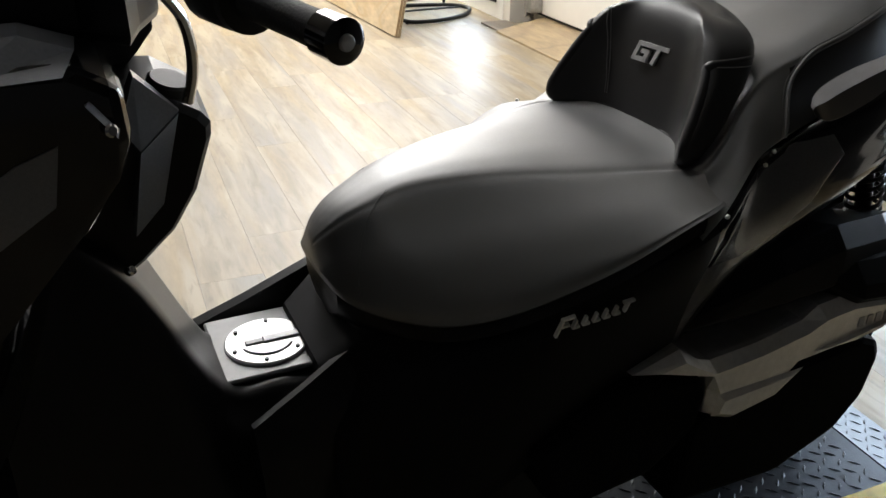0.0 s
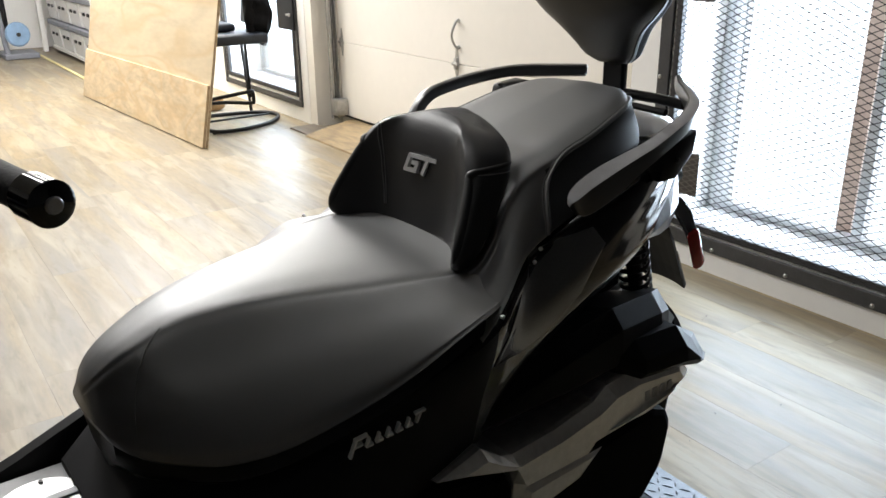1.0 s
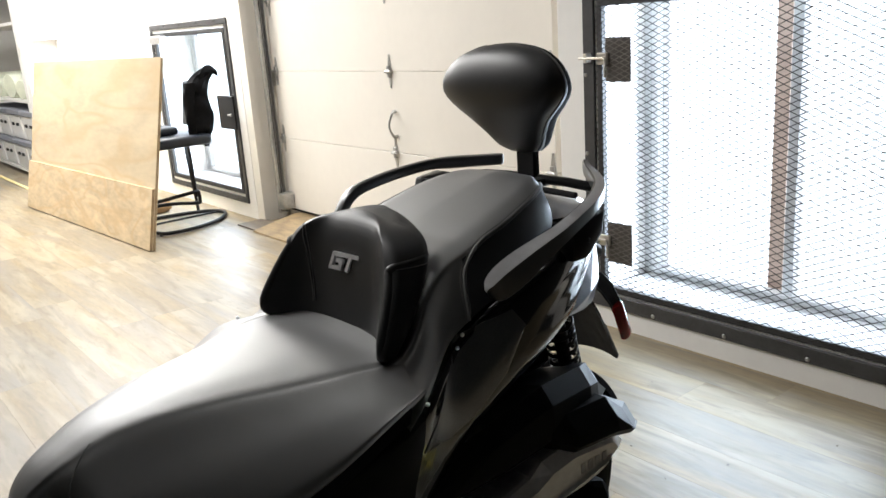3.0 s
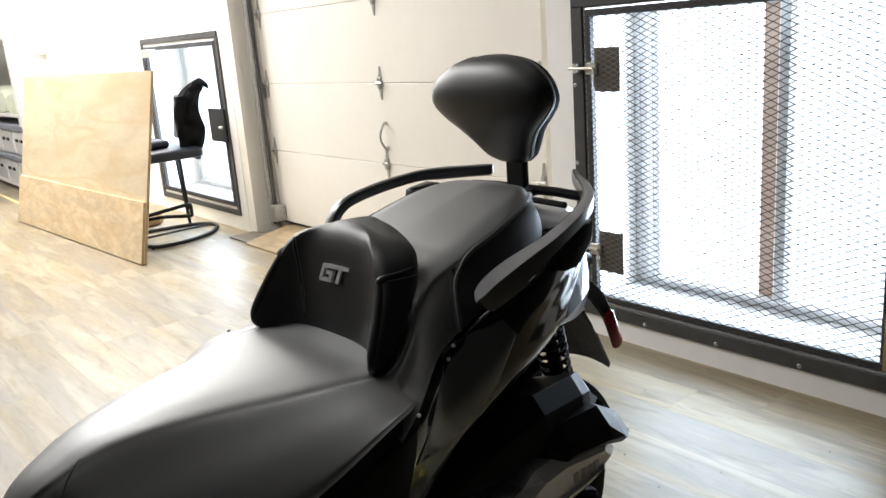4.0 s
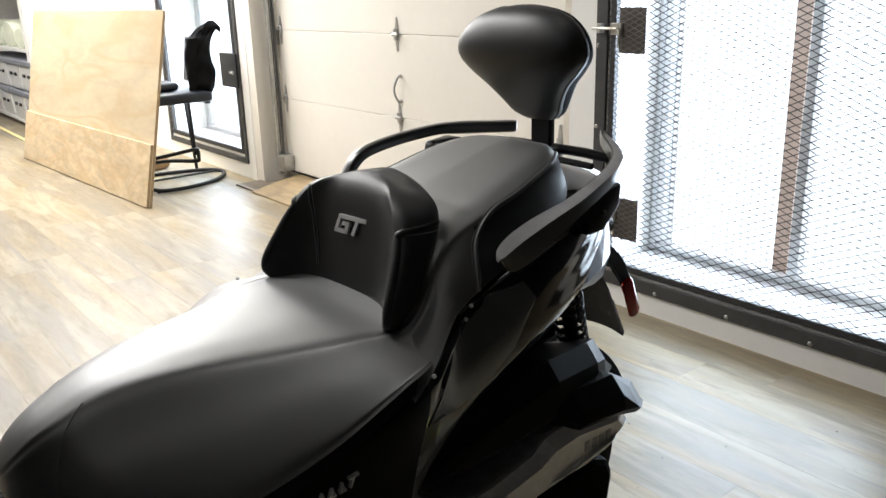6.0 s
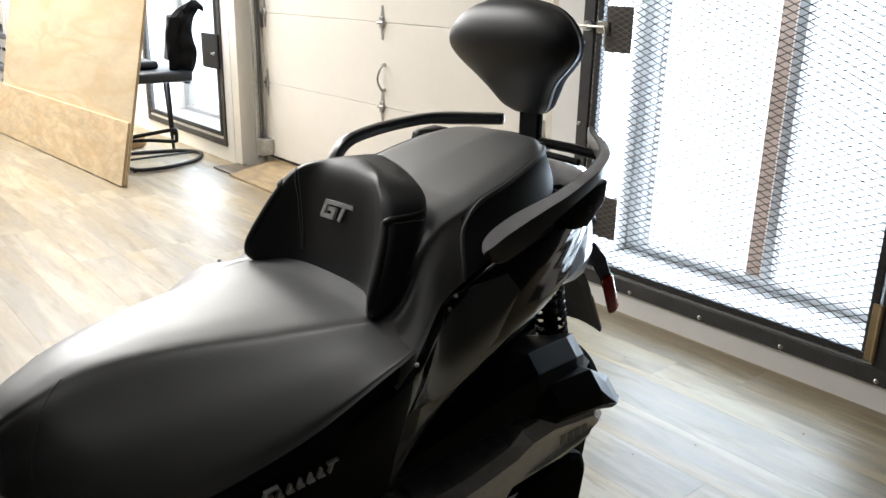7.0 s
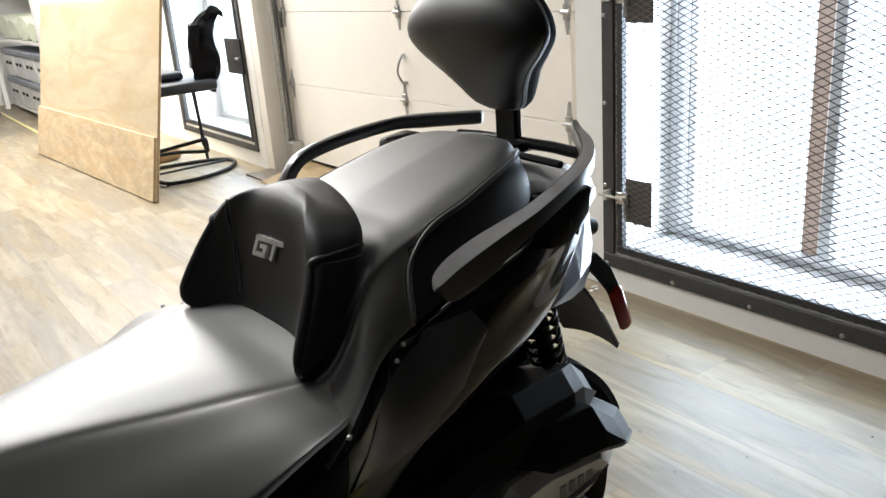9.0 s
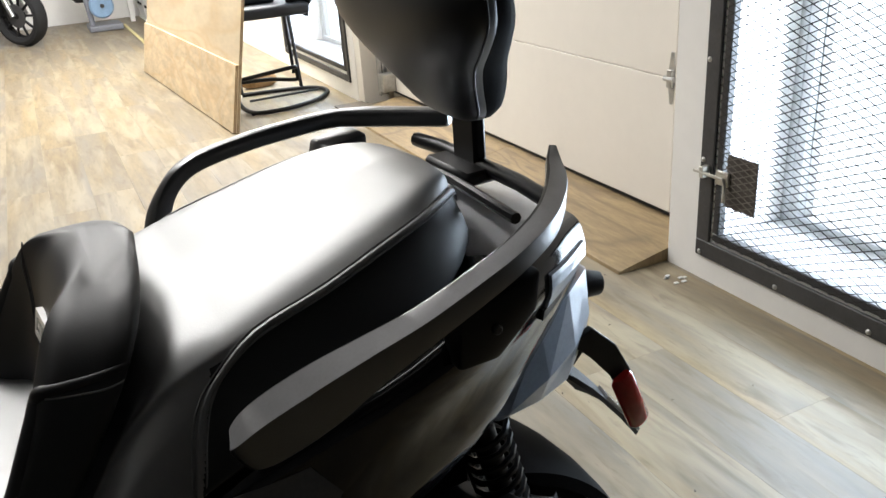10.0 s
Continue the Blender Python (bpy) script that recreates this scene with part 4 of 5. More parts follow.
cap = part("fuel_cap", disc(B(), S(0.155, 0.014, 0.590), (0, 0, 1), 0.058, 0.007, 40, 0.002), M_CAPWHITE, plate, "round brushed metal fuel cap")
bm = B()
for a0, a1 in ((0.4, 2.6),):
    tube(bm, [S(0.155 + 0.036 * math.cos(a), 0.014 + 0.036 * math.sin(a), 0.594) for a in [a0 + 3.1 + (a1 - a0) * i / 12 for i in range(13)]], 0.0022, 6)
box(bm, 0.150, 0.205, YC + 0.006, YC + 0.022, 0.593, 0.597, 0.0015)
box(bm, 0.125, 0.150, YC + 0.008, YC + 0.020, 0.593, 0.596, 0.0015)
part("cap_flap", bm, M_SATIN, cap, "dark key flap and groove", smooth=False)
for a in range(6):
    part("cap_screw", disc(B(), S(0.155 + 0.049 * math.cos(a * 1.047 + 0.3), 0.014 + 0.049 * math.sin(a * 1.047 + 0.3), 0.594), (0, 0, 1), 0.003, 0.004, 10), M_STEEL, cap)

# raised rims either side of the plate
for s, rows in ((1, [(0.06, 0.112, 0.575), (0.15, 0.122, 0.600), (0.26, 0.128, 0.640), (0.33, 0.13, 0.66)]), (-1, [(0.10, 0.118, 0.560), (0.17, 0.102, 0.590), (0.246, 0.084, 0.625), (0.29, 0.085, 0.65)])):
    bm = B()
    skin(bm, [[S(x, s * d, z), S(x, s * (d + 0.016), z + 0.004), S(x, s * (d + 0.05), z - 0.05), S(x, s * (d + 0.05), 0.42), S(x, s * (d - 0.012), 0.42), S(x, s * (d - 0.006), z - 0.02)] for x, d, z in rows])
    part("tunnel_rim", bm, M_PLASTIC, scooter, "raised black rim beside the fuel cap")

# footboards and their raised outer edges
for s in (-1, 1):
    bm = B()
    out = [(-0.30, 0.36), (0.22, 0.34), (0.34, 0.36), (0.34, 0.40), (0.10, 0.385), (-0.18, 0.40), (-0.34, 0.62), (-0.38, 0.62)]
    prism(bm, out, YC + s * 0.09, YC + s * 0.165, 0.006)
    part("footboard", bm, M_PLASTIC, scooter, "black ribbed footboard", smooth=False)

# leg shield and column cover
bm = B()
LEG = [(0.30, 0.20, -0.30, -0.40), (0.45, 0.24, -0.26, -0.42), (0.60, 0.27, -0.17, -0.45), (0.75, 0.29, -0.10, -0.45), (0.88, 0.28, -0.06, -0.43), (0.96, 0.24, -0.05, -0.40), (1.02, 0.17, -0.07, -0.36)]
rings = []
for z in stations(0.30, 1.02, 20):
    w, xb, xf = lerp_table(LEG, z)
    r = []
    for k in range(28):
        a = 2 * math.pi * k / 28
        ca, sa = math.cos(a), math.sin(a)
        r.append(S((xb + xf) / 2 + abs(sa) ** 0.7 * (1 if sa > 0 else -1) * (xb - xf) / 2, abs(ca) ** 0.6 * (1 if ca > 0 else -1) * w, z))
    rings.append(r)
skin(bm, rings)
part("leg_shield", bm, M_GLOSS, scooter, "black leg shield with faceted knee panels")
COLUMN = [(-0.08, 0.80), (0.000, 0.772), (0.012, 0.780), (0.052, 0.815), (0.082, 0.86), (0.106, 0.935), (0.107, 0.950), (0.098, 0.962), (0.06, 0.985), (-0.02, 0.99), (-0.08, 0.97)]
bm = B()
mz = 0.88
skin(bm, [[Vector((x * k, y, mz + (z - mz) * k + (rise if z > 0.93 else 0))) for x, z in COLUMN] for y, k, rise in ((YC - 0.060, 0.93, -0.012), (YC - 0.052, 1.0, -0.012), (YC + 0.04, 1.0, 0.010), (YC + 0.05, 0.92, 0.010))])
column = part("column_cover", bm, M_PLASTIC, scooter, "angular black ignition column cover", smooth=False)


def facet(corners, back, parent):
    """A flat-faced block: its corners (x, d, z) in front, closed at depth back."""
    bm = B()
    cx, cz = sum(q[0] for q in corners) / len(corners), sum(q[2] for q in corners) / len(corners)
    skin(bm, [[S(cx + (x - cx) * 1.06, back, cz + (z - cz) * 1.06) for x, d, z in corners], [S(*q) for q in corners]])
    part("facet", bm, M_SATIN, parent, "satin grey facet", smooth=False)


facet([(0.032, -0.066, 1.000), (0.073, -0.066, 0.958), (0.025, -0.108, 0.932), (0.010, -0.100, 0.955)], -0.045, column)
facet([(0.025, -0.108, 0.930), (0.072, -0.067, 0.955), (0.043, -0.067, 0.854), (0.007, -0.095, 0.832)], -0.045, column)
knee = part("knee_panel", prism(B(), [(-0.32, 0.60), (-0.075, 0.88), (-0.035, 0.915), (-0.005, 0.96), (0.012, 0.99), (0.010, 1.04), (-0.028, 1.062), (-0.32, 1.062)], 0.70, 0.87, 0.012), M_GLOSS, scooter, "gloss black faceted knee panel", smooth=False)
facet([(-0.110, -0.225, 1.080), (-0.060, -0.222, 1.082), (-0.020, -0.220, 1.067), (-0.033, -0.270, 1.057), (-0.110, -0.270, 1.054)], -0.17, knee)
facet([(-0.021, -0.262, 1.030), (0.000, -0.225, 1.041), (0.012, -0.225, 1.026), (0.000, -0.262, 1.000)], -0.17, knee)
facet([(-0.130, -0.258, 0.955), (-0.082, -0.258, 0.985), (-0.047, -0.258, 0.998), (-0.058, -0.258, 0.946), (-0.130, -0.258, 0.900)], -0.24, knee)
part("ignition_switch", disc(B(), Vector((0.070, 0.925, 0.978)), (0.25, -0.25, 0.93), 0.024, 0.016, 24, 0.003), M_PLASTIC, scooter, "round black ignition switch")
part("bag_hook", disc(B(), S(-0.006, -0.262, 1.008), (0.4, -0.9, 0.2), 0.006, 0.012, 12, 0.002), M_CHROME, scooter, "small chrome hook")
part("tunnel_screw", disc(B(), S(-0.006, -0.108, 0.800), (0.5, -0.7, 0.6), 0.006, 0.010, 12, 0.002), M_CHROME, scooter, "small chrome screw")
bm = tube(B(), [S(0.070, -0.09, 1.085), S(0.086, -0.08, 1.060), S(0.093, -0.074, 1.028), S(0.092, -0.068, 0.996), S(0.084, -0.062, 0.965)], 0.0062, 8, smooth=4)
part("key_ring", bm, M_CHROME, scooter, "curved chrome wire")

part("dash_shroud", prism(B(), [(-0.30, 0.94), (0.012, 0.968), (0.046, 1.004), (0.068, 1.028), (0.068, 1.060), (-0.30, 1.060)], YC + 0.02, YC + 0.08, 0.004), M_PLASTIC, scooter, "black shroud below the handlebar", smooth=False)

# handlebar, turned on its lock
GE = Vector((0.155, 0.552, 1.096))
gd_ = Vector((-0.26, 0.962, 0.07)).normalized()
bars = part("handlebar", tube(B(), [GE + gd_ * 0.10, GE + gd_ * 0.26, GE + gd_ * 0.38, Vector((-0.05, YC, 1.06)), Vector((-0.16, YC + 0.12, 1.07)), Vector((-0.30, YC + 0.36, 1.10))], 0.012, 10, smooth=4), M_PLASTIC, scooter, "black handlebar turned on its lock")
part("grip", tube(B(), [GE + gd_ * 0.022, GE + gd_ * 0.06, GE + gd_ * 0.135], [0.0150, 0.0145, 0.0160], 16), M_RUBBER, bars, "black rubber grip")
bm = tube(B(), [GE, GE + gd_ * 0.002, GE + gd_ * 0.028, GE + gd_ * 0.032], [0.0145, 0.0175, 0.0175, 0.0140], 20)
bend = part("bar_end", bm, M_GLOSS, bars, "gloss black bar-end weight")
part("bar_end_screw", disc(B(), GE - gd_ * 0.001, gd_, 0.0065, 0.004, 14, 0.001), M_ZINC, bend)
bm = tube(B(), [GE + gd_ * 0.135, GE + gd_ * 0.137, GE + gd_ * 0.146, GE + gd_ * 0.150, GE + gd_ * 0.160, GE + gd_ * 0.20, GE + gd_ * 0.23], [0.018, 0.029, 0.030, 0.024, 0.031, 0.033, 0.022], 20)
part("switch_box", bm, M_PLASTIC, bars, "black switch housing")
bm = B()
cover = [(-0.34, 0.80), (-0.012, 0.796), (0.026, 0.742), (0.040, 0.80), (0.066, 0.872), (0.074, 0.99), (0.04, 1.10), (-0.34, 1.10)]
skin(bm, [[Vector((x * k, YC + (y - YC) * k, z)) for x, y in cover] for z, k in ((1.062, 0.96), (1.070, 1.0), (1.14, 1.0), (1.165, 0.9))])
part("bar_cover", bm, M_PLASTIC, scooter, "black handlebar cover", smooth=False)

# engine side: air box, silver transmission cover, lower covers
def side_block(secs, fall=0.004):
    """A faceted block on the near side, from sections (x, outer d, low z, high z, top inset)."""
    bm = B()
    skin(bm, [[S(x, -0.07, z0), S(x, -d + 0.012, z0), S(x, -d, z0 + 0.014), S(x, -d + 0.004, z1 - 0.030), S(x, -d + ins, z1), S(x, -0.07, z1 - fall)] for x, d, z0, z1, ins in secs])
    bmesh.ops.recalc_face_normals(bm, faces=bm.faces)
    bmesh.ops.bevel(bm, geom=[e for e in bm.edges if e.calc_face_angle(0) > radians(9)], offset=0.0035, segments=2, affect="EDGES", profile=0.5, clamp_overlap=True)
    return bm


AIR = [(0.66, 0.200, 0.572, 0.622, 0.02), (0.75, 0.214, 0.585, 0.650, 0.03), (0.88, 0.220, 0.59, 0.680, 0.026), (0.99, 0.222, 0.60, 0.700, 0.03), (1.105, 0.208, 0.60, 0.692, 0.030), (1.14, 0.195, 0.60, 0.684, 0.032), (1.208, 0.155, 0.59, 0.628, 0.03), (1.235, 0.11, 0.58, 0.60, 0.02)]
air = part("air_box", side_block(AIR, 0.035), M_AIRBOX, scooter, "faceted black plastic air box", smooth=False)
STEP = [(0.972, 0.219, 0.597, 0.660, 0.012), (1.024, 0.246, 0.576, 0.642, 0.030), (1.120, 0.255, 0.572, 0.642, 0.032), (1.166, 0.255, 0.560, 0.604, 0.030), (1.214, 0.224, 0.545, 0.588, 0.030), (1.236, 0.165, 0.545, 0.572, 0.02)]
part("step", side_block(STEP), M_AIRBOX, air, smooth=False)
COVER = [(0.607, 0.554), (0.686, 0.578), (0.724, 0.549), (0.747, 0.541), (0.838, 0.548), (0.925, 0.566), (0.953, 0.586), (1.018, 0.593), (1.142, 0.576), (1.171, 0.539), (1.089, 0.500), (0.925, 0.488), (0.882, 0.442), (0.80, 0.415), (0.751, 0.441), (0.753, 0.485), (0.738, 0.530)]
cm = Vector((sum(x for x, z in COVER) / len(COVER), sum(z for x, z in COVER) / len(COVER)))
INSET = [(0.650, 0.553), (0.692, 0.560), (0.722, 0.540), (0.755, 0.523), (0.840, 0.530), (0.930, 0.546), (0.965, 0.562), (1.020, 0.568), (1.125, 0.556), (1.140, 0.540), (1.082, 0.512), (0.920, 0.499), (0.874, 0.455), (0.80, 0.430), (0.766, 0.450), (0.768, 0.485), (0.750, 0.520)]
bm = B()
skin(bm, [[S(x, -0.12, z) for x, z in COVER], [S(x, -0.214, z) for x, z in COVER], [S(x, -0.222, z) for x, z in [(x + (cm.x - x) * 0.01, z + (cm.y - z) * 0.03) for x, z in COVER]], [S(x, -0.2365, z) for x, z in INSET]])
cvt = part("transmission_cover", bm, M_SILVER, scooter, "silver grey ribbed transmission cover", smooth=False)
bm = B()
skin(bm, [[S(x, -0.2365, z) for x, z in ((0.945, 0.508), (1.05, 0.524), (1.125, 0.537), (1.092, 0.519), (1.02, 0.507))],
          [S(x, -0.2440, z) for x, z in ((0.98, 0.513), (1.05, 0.522), (1.105, 0.531), (1.085, 0.522), (1.03, 0.513))]])
part("rib", bm, M_SILVER, cvt, smooth=False)
bm = B()
skin(bm, [[S(x, -0.2365, z) for x, z in ((0.765, 0.482), (0.935, 0.484), (0.885, 0.445), (0.80, 0.43), (0.757, 0.445))],
          [S(x, -0.2420, z) for x, z in ((0.775, 0.470), (0.91, 0.478), (0.875, 0.452), (0.80, 0.438), (0.768, 0.449))]])
part("rib", bm, M_SILVER, cvt, smooth=False)
for i in range(4):
    part("lettering", box(B(), 1.035 + i * 0.019, 1.046 + i * 0.019, YC - 0.2385, YC - 0.236, 0.532, 0.549), M_LETTER, cvt, "faint embossed bar", smooth=False)
bm = B()
prism(bm, [(0.45, 0.47), (0.60, 0.545), (0.732, 0.524), (0.750, 0.485), (0.738, 0.42), (0.66, 0.36), (0.50, 0.34)], YC - 0.232, YC - 0.11, 0.014)
part("crank_cover", bm, M_GUARD, scooter, "black plastic crankcase cover", smooth=False)
bm = B()
prism(bm, [(0.74, 0.435), (0.80, 0.425), (0.885, 0.44), (0.94, 0.475), (1.085, 0.492), (1.125, 0.475), (1.14, 0.44), (1.125, 0.36), (1.075, 0.30), (0.95, 0.25), (0.72, 0.26)], YC - 0.222, YC - 0.11, 0.014)
part("lower_cover", bm, M_GUARD, scooter, "black lower engine cover", smooth=False)
part("engine_block", box(B(), 0.30, 1.0, YC - 0.12, YC + 0.14, 0.22, 0.62, 0.04), M_PLASTIC, scooter, "dark engine block")

# wheels
def wheel(x, r, w):
    hub = part("wheel", disc(B(), S(x, 0, PLAT + r), (0, 1, 0), 0.045, w * 0.9, 20, 0.006), M_SATIN, scooter, "black wheel")
    prof = [(r - 0.075, -w * 0.36), (r - 0.055, -w * 0.47), (r - 0.03, -w * 0.5), (r - 0.012, -w * 0.40), (r - 0.003, -w * 0.22), (r, 0), (r - 0.003, w * 0.22), (r - 0.012, w * 0.40), (r - 0.03, w * 0.5), (r - 0.055, w * 0.47), (r - 0.075, w * 0.36)]
    n = 56
    bmt = B()
    rings = [[S(x + a * math.cos(2 * math.pi * k / n), d, PLAT + r + a * math.sin(2 * math.pi * k / n)) for a, d in prof] for k in range(n)]
    rings.append(rings[0])
    skin(bmt, rings, True, False)
    bmesh.ops.remove_doubles(bmt, verts=bmt.verts, dist=1e-5)
    part("tyre", bmt, M_RUBBER, hub, "black grooved tyre")
    bmg = B()
    for k in range(30):
        a = 2 * math.pi * k / 30
        for sd in (-1, 1):
            p = [S(x + (r - 0.001 - 0.010 * q * q) * math.cos(a + q * 0.10), sd * w * (0.06 + 0.34 * q), PLAT + r + (r - 0.001 - 0.010 * q * q) * math.sin(a + q * 0.10)) for q in (0, 0.5, 1)]
            tube(bmg, p, 0.0022, 4)
    tagged(part("tread", bmg, M_PLASTIC, hub), kind="stuff")
    bmr = B()
    prof2 = [(r - 0.080, -w * 0.38), (r - 0.07, -w * 0.40), (r - 0.07, w * 0.40), (r - 0.080, w * 0.38), (r - 0.10, 0)]
    rings = [[S(x + a * math.cos(2 * math.pi * k / n), d, PLAT + r + a * math.sin(2 * math.pi * k / n)) for a, d in prof2] for k in range(n)]
    rings.append(rings[0])
    skin(bmr, rings, True, False)
    bmesh.ops.remove_doubles(bmr, verts=bmr.verts, dist=1e-5)
    part("rim", bmr, M_SATIN, hub)
    for k in range(5):
        a = 2 * math.pi * k / 5
        sp = tube(B(), [S(x + 0.04 * math.cos(a), 0, PLAT + r + 0.04 * math.sin(a)), S(x + (r - 0.09) * math.cos(a), 0, PLAT + r + (r - 0.09) * math.sin(a))], [0.018, 0.013], 8)
        part("spoke", sp, M_SATIN, hub)


wheel(1.10, TYRE, 0.14)
wheel(-0.36, TYRE, 0.12)
bm = B()
rings = []
for k in range(13):
    a = radians(20 + 10 * k)
    rings.append([S(-0.36 + rr * math.cos(a), d, PLAT + TYRE + rr * math.sin(a)) for rr, d in ((0.284, -0.075), (0.299, -0.06), (0.309, 0), (0.299, 0.06), (0.284, 0.075), (0.296, 0.0))])
skin(bm, rings)
part("front_mudguard", bm, M_GLOSS, scooter, "gloss black front mudguard")
bm = B()
for s in (-1, 1):
    tube(bm, [S(-0.36, s * 0.085, PLAT + TYRE), S(-0.20, s * 0.085, 0.72)], 0.02, 10)
part("fork", bm, M_SATIN, scooter)

bm = B()
rings = []
for k in range(31):
    a = radians(22 + 4 * k)
    rings.append([S(1.10 + rr * math.cos(a), d, PLAT + TYRE + rr * math.sin(a)) for rr, d in ((0.262, -0.084), (0.277, -0.080), (0.282, -0.05), (0.285, 0), (0.282, 0.05), (0.277, 0.080), (0.262, 0.084), (0.273, 0.0))])
skin(bm, rings)
part("inner_guard", bm, M_GUARD, scooter, "black inner mudguard over the rear wheel")
part("under_tray", box(B(), 0.80, 1.13, YC - 0.10, YC + 0.10, 0.66, 0.80, 0.02), M_PLASTIC, scooter)

# rear shocks: spring over a damper
for s in (-1, 1):
    top, bot = S(1.118, s * 0.115, 0.775), S(1.19, s * 0.115, 0.46)
    ax = (bot - top)
    sh = part("shock_absorber", tube(B(), [top, bot], 0.014, 10), M_PLASTIC, scooter, "black shock absorber")
    side = ax.cross(Vector((0, 1, 0))).normalized()
    oth = ax.normalized().cross(side)
    pts = []
    for i in range(14 * 12 + 1):
        a = 2 * math.pi * i / 12
        pts.append(top + ax * (0.06 + 0.74 * i / 168) + 0.027 * (math.cos(a) * side + math.sin(a) * oth))
    part("spring", tube(B(), pts, 0.0038, 6), M_PLASTIC, sh, "black coil spring")

# tail: under-cowl, lamp, mudguard with its bracket and the reflector
bm = B()
skin(bm, [half_ring(x, [(w * 0.3, z0), (w * 0.86, z0 + 0.004), (w, z0 + (z1 - z0) * 0.45), (w * 0.90, z1), (0, z1)], 1) for x, w, z0, z1 in ((1.08, 0.150, 0.788, 0.800), (1.135, 0.152, 0.762, 0.818), (1.197, 0.135, 0.755, 0.850), (1.25, 0.110, 0.752, 0.868), (1.30, 0.070, 0.770, 0.868), (1.32, 0.040, 0.79, 0.855))])
part("tail_under_cowl", bm, M_COWL, scooter, "satin grey faceted cowl below the tail", smooth=False)
bm = B()
skin(bm, [half_ring(x, [(w * 0.4, z0), (w, z0 + 0.006), (w, z1 - 0.006), (w * 0.4, z1), (0, z1)], 2) for x, w, z0, z1 in ((1.24, 0.082, 0.86, 0.915), (1.275, 0.075, 0.862, 0.912), (1.292, 0.05, 0.868, 0.905))])
part("tail_lamp", bm, M_RED, scooter, "red tail lamp lens")
for s in (-1, 1):
    xs = stations(1.186, 1.262, 6)
    zs = stations(0.890, 0.929, 9)
    bm = B()
    skin(bm, [[S(x, s * body_side(x, z, 0.0045 + 0.0005 * (k % 2)), z) for k, z in enumerate(zs)] + [S(x, s * body_side(x, z, -0.006), z) for z in zs[::-1]] for x in xs])
    lens = part("side_lens", bm, M_COWL, scooter, "clear ribbed rear lamp lens", smooth=False)
    bm = B()
    skin(bm, [[S(x, s * body_side(x, z, off), z) for off, z in ((-0.004, z0), (0.004, z0), (0.004, z1), (-0.004, z1))] for x, z0, z1 in ((1.182, 0.876, 0.889), (1.22, 0.882, 0.8895), (1.264, 0.888, 0.8905))])
    part("lens_trim", bm, M_PLASTIC, lens, "black wedge below the lens", smooth=False)
part("tail_marker", tube(B(), [S(1.285, -0.03, 0.838), S(1.31, -0.034, 0.834), S(1.338, -0.036, 0.828)], [0.020, 0.019, 0.015], 14), M_PLASTIC, scooter, "short dark round tail marker")
GUARD = ((1.225, 0.778, 0.868, 1.040), (1.269, 0.745, 0.873, 1.045), (1.308, 0.706, 0.888, 1.052), (1.345, 0.665, 0.905, 1.060), (1.390, 0.612, 0.924, 1.069), (1.430, 0.560, 0.938, 1.076))


def guard_rings(a, b, lift, thick, first):
    """Cross-sections of the sloping, slightly bowed guard between the fractions a and b of its width."""
    rings = []
    for x, z, y0, y1 in GUARD[first:]:
        top, low = [], []
        for k in range(7):
            u = a + (b - a) * k / 6
            h = lift + 0.010 * (1 - (2 * u - 1) ** 2)
            top.append(Vector((x + h * 0.78, y0 + (y1 - y0) * u, z + h * 0.63)))
            low.append(Vector((x + (h - thick) * 0.78, y0 + (y1 - y0) * u, z + (h - thick) * 0.63)))
        rings.append(top + low[::-1])
    return rings


bm = B()
skin(bm, guard_rings(0, 1, 0, 0.006, 0))
guard = part("rear_mudguard", bm, M_SHELL, scooter, "black rear mudguard with a plate bracket", smooth=False)
bm = B()
skin(bm, guard_rings(0.01, 0.16, 0.0045, 0.004, 3))
part("plate_lip", bm, M_PANEL, guard, "grey lip of the plate holder", smooth=False)
bm = B()
prism(bm, [(1.262, 0.790), (1.295, 0.802), (1.330, 0.768), (1.352, 0.728), (1.372, 0.662), (1.360, 0.656), (1.330, 0.722), (1.300, 0.758)], YC - 0.084, YC - 0.074, 0.002)
part("bracket", bm, M_PLASTIC, guard, "perforated black bracket", smooth=False)
part("bracket_foot", prism(B(), [(1.255, 0.77), (1.29, 0.80), (1.305, 0.785), (1.275, 0.755)], YC - 0.074, YC - 0.03), M_PLASTIC, guard, smooth=False)
ra, rb = Vector((1.334, YC - 0.088, 0.725)), Vector((1.366, YC - 0.088, 0.646))
bm = tube(B(), [ra, ra + (rb - ra) * 0.06, rb - (rb - ra) * 0.06, rb], [0.012, 0.016, 0.016, 0.012], 14)
bmesh.ops.scale(bm, vec=(1, 0.5, 1), verts=bm.verts, space=Matrix.Translation((0, -(YC - 0.088), 0)))
part("reflector", bm, M_RED, guard, "oblong red reflector")

# side stand
bm = tube(B(), [S(0.45, -0.10, 0.26), S(0.48, -0.14, PLAT + 0.012), S(0.52, -0.15, PLAT + 0.010)], [0.012, 0.011, 0.016], 8)
part("side_stand", bm, M_PLASTIC, scooter)
scooter.matrix_basis = STAND @ scooter.matrix_basis

# ---- platform of diamond plate ----
lift = thing("lift_platform", (0.4, 0.96, 0), "low dark steel tread-plate platform with yellow edges", "platform")
PX0, PX1, PY0, PY1 = -0.85, 1.374, 0.640, 1.36
STRIPE = 0.684
FLAP, DECK = 1.508, 0.040
part("deck", box(B(), PX0, PX1, PY0, PY1, 0.004, DECK, 0.004), M_PLATE, lift, smooth=False)
bm = B()
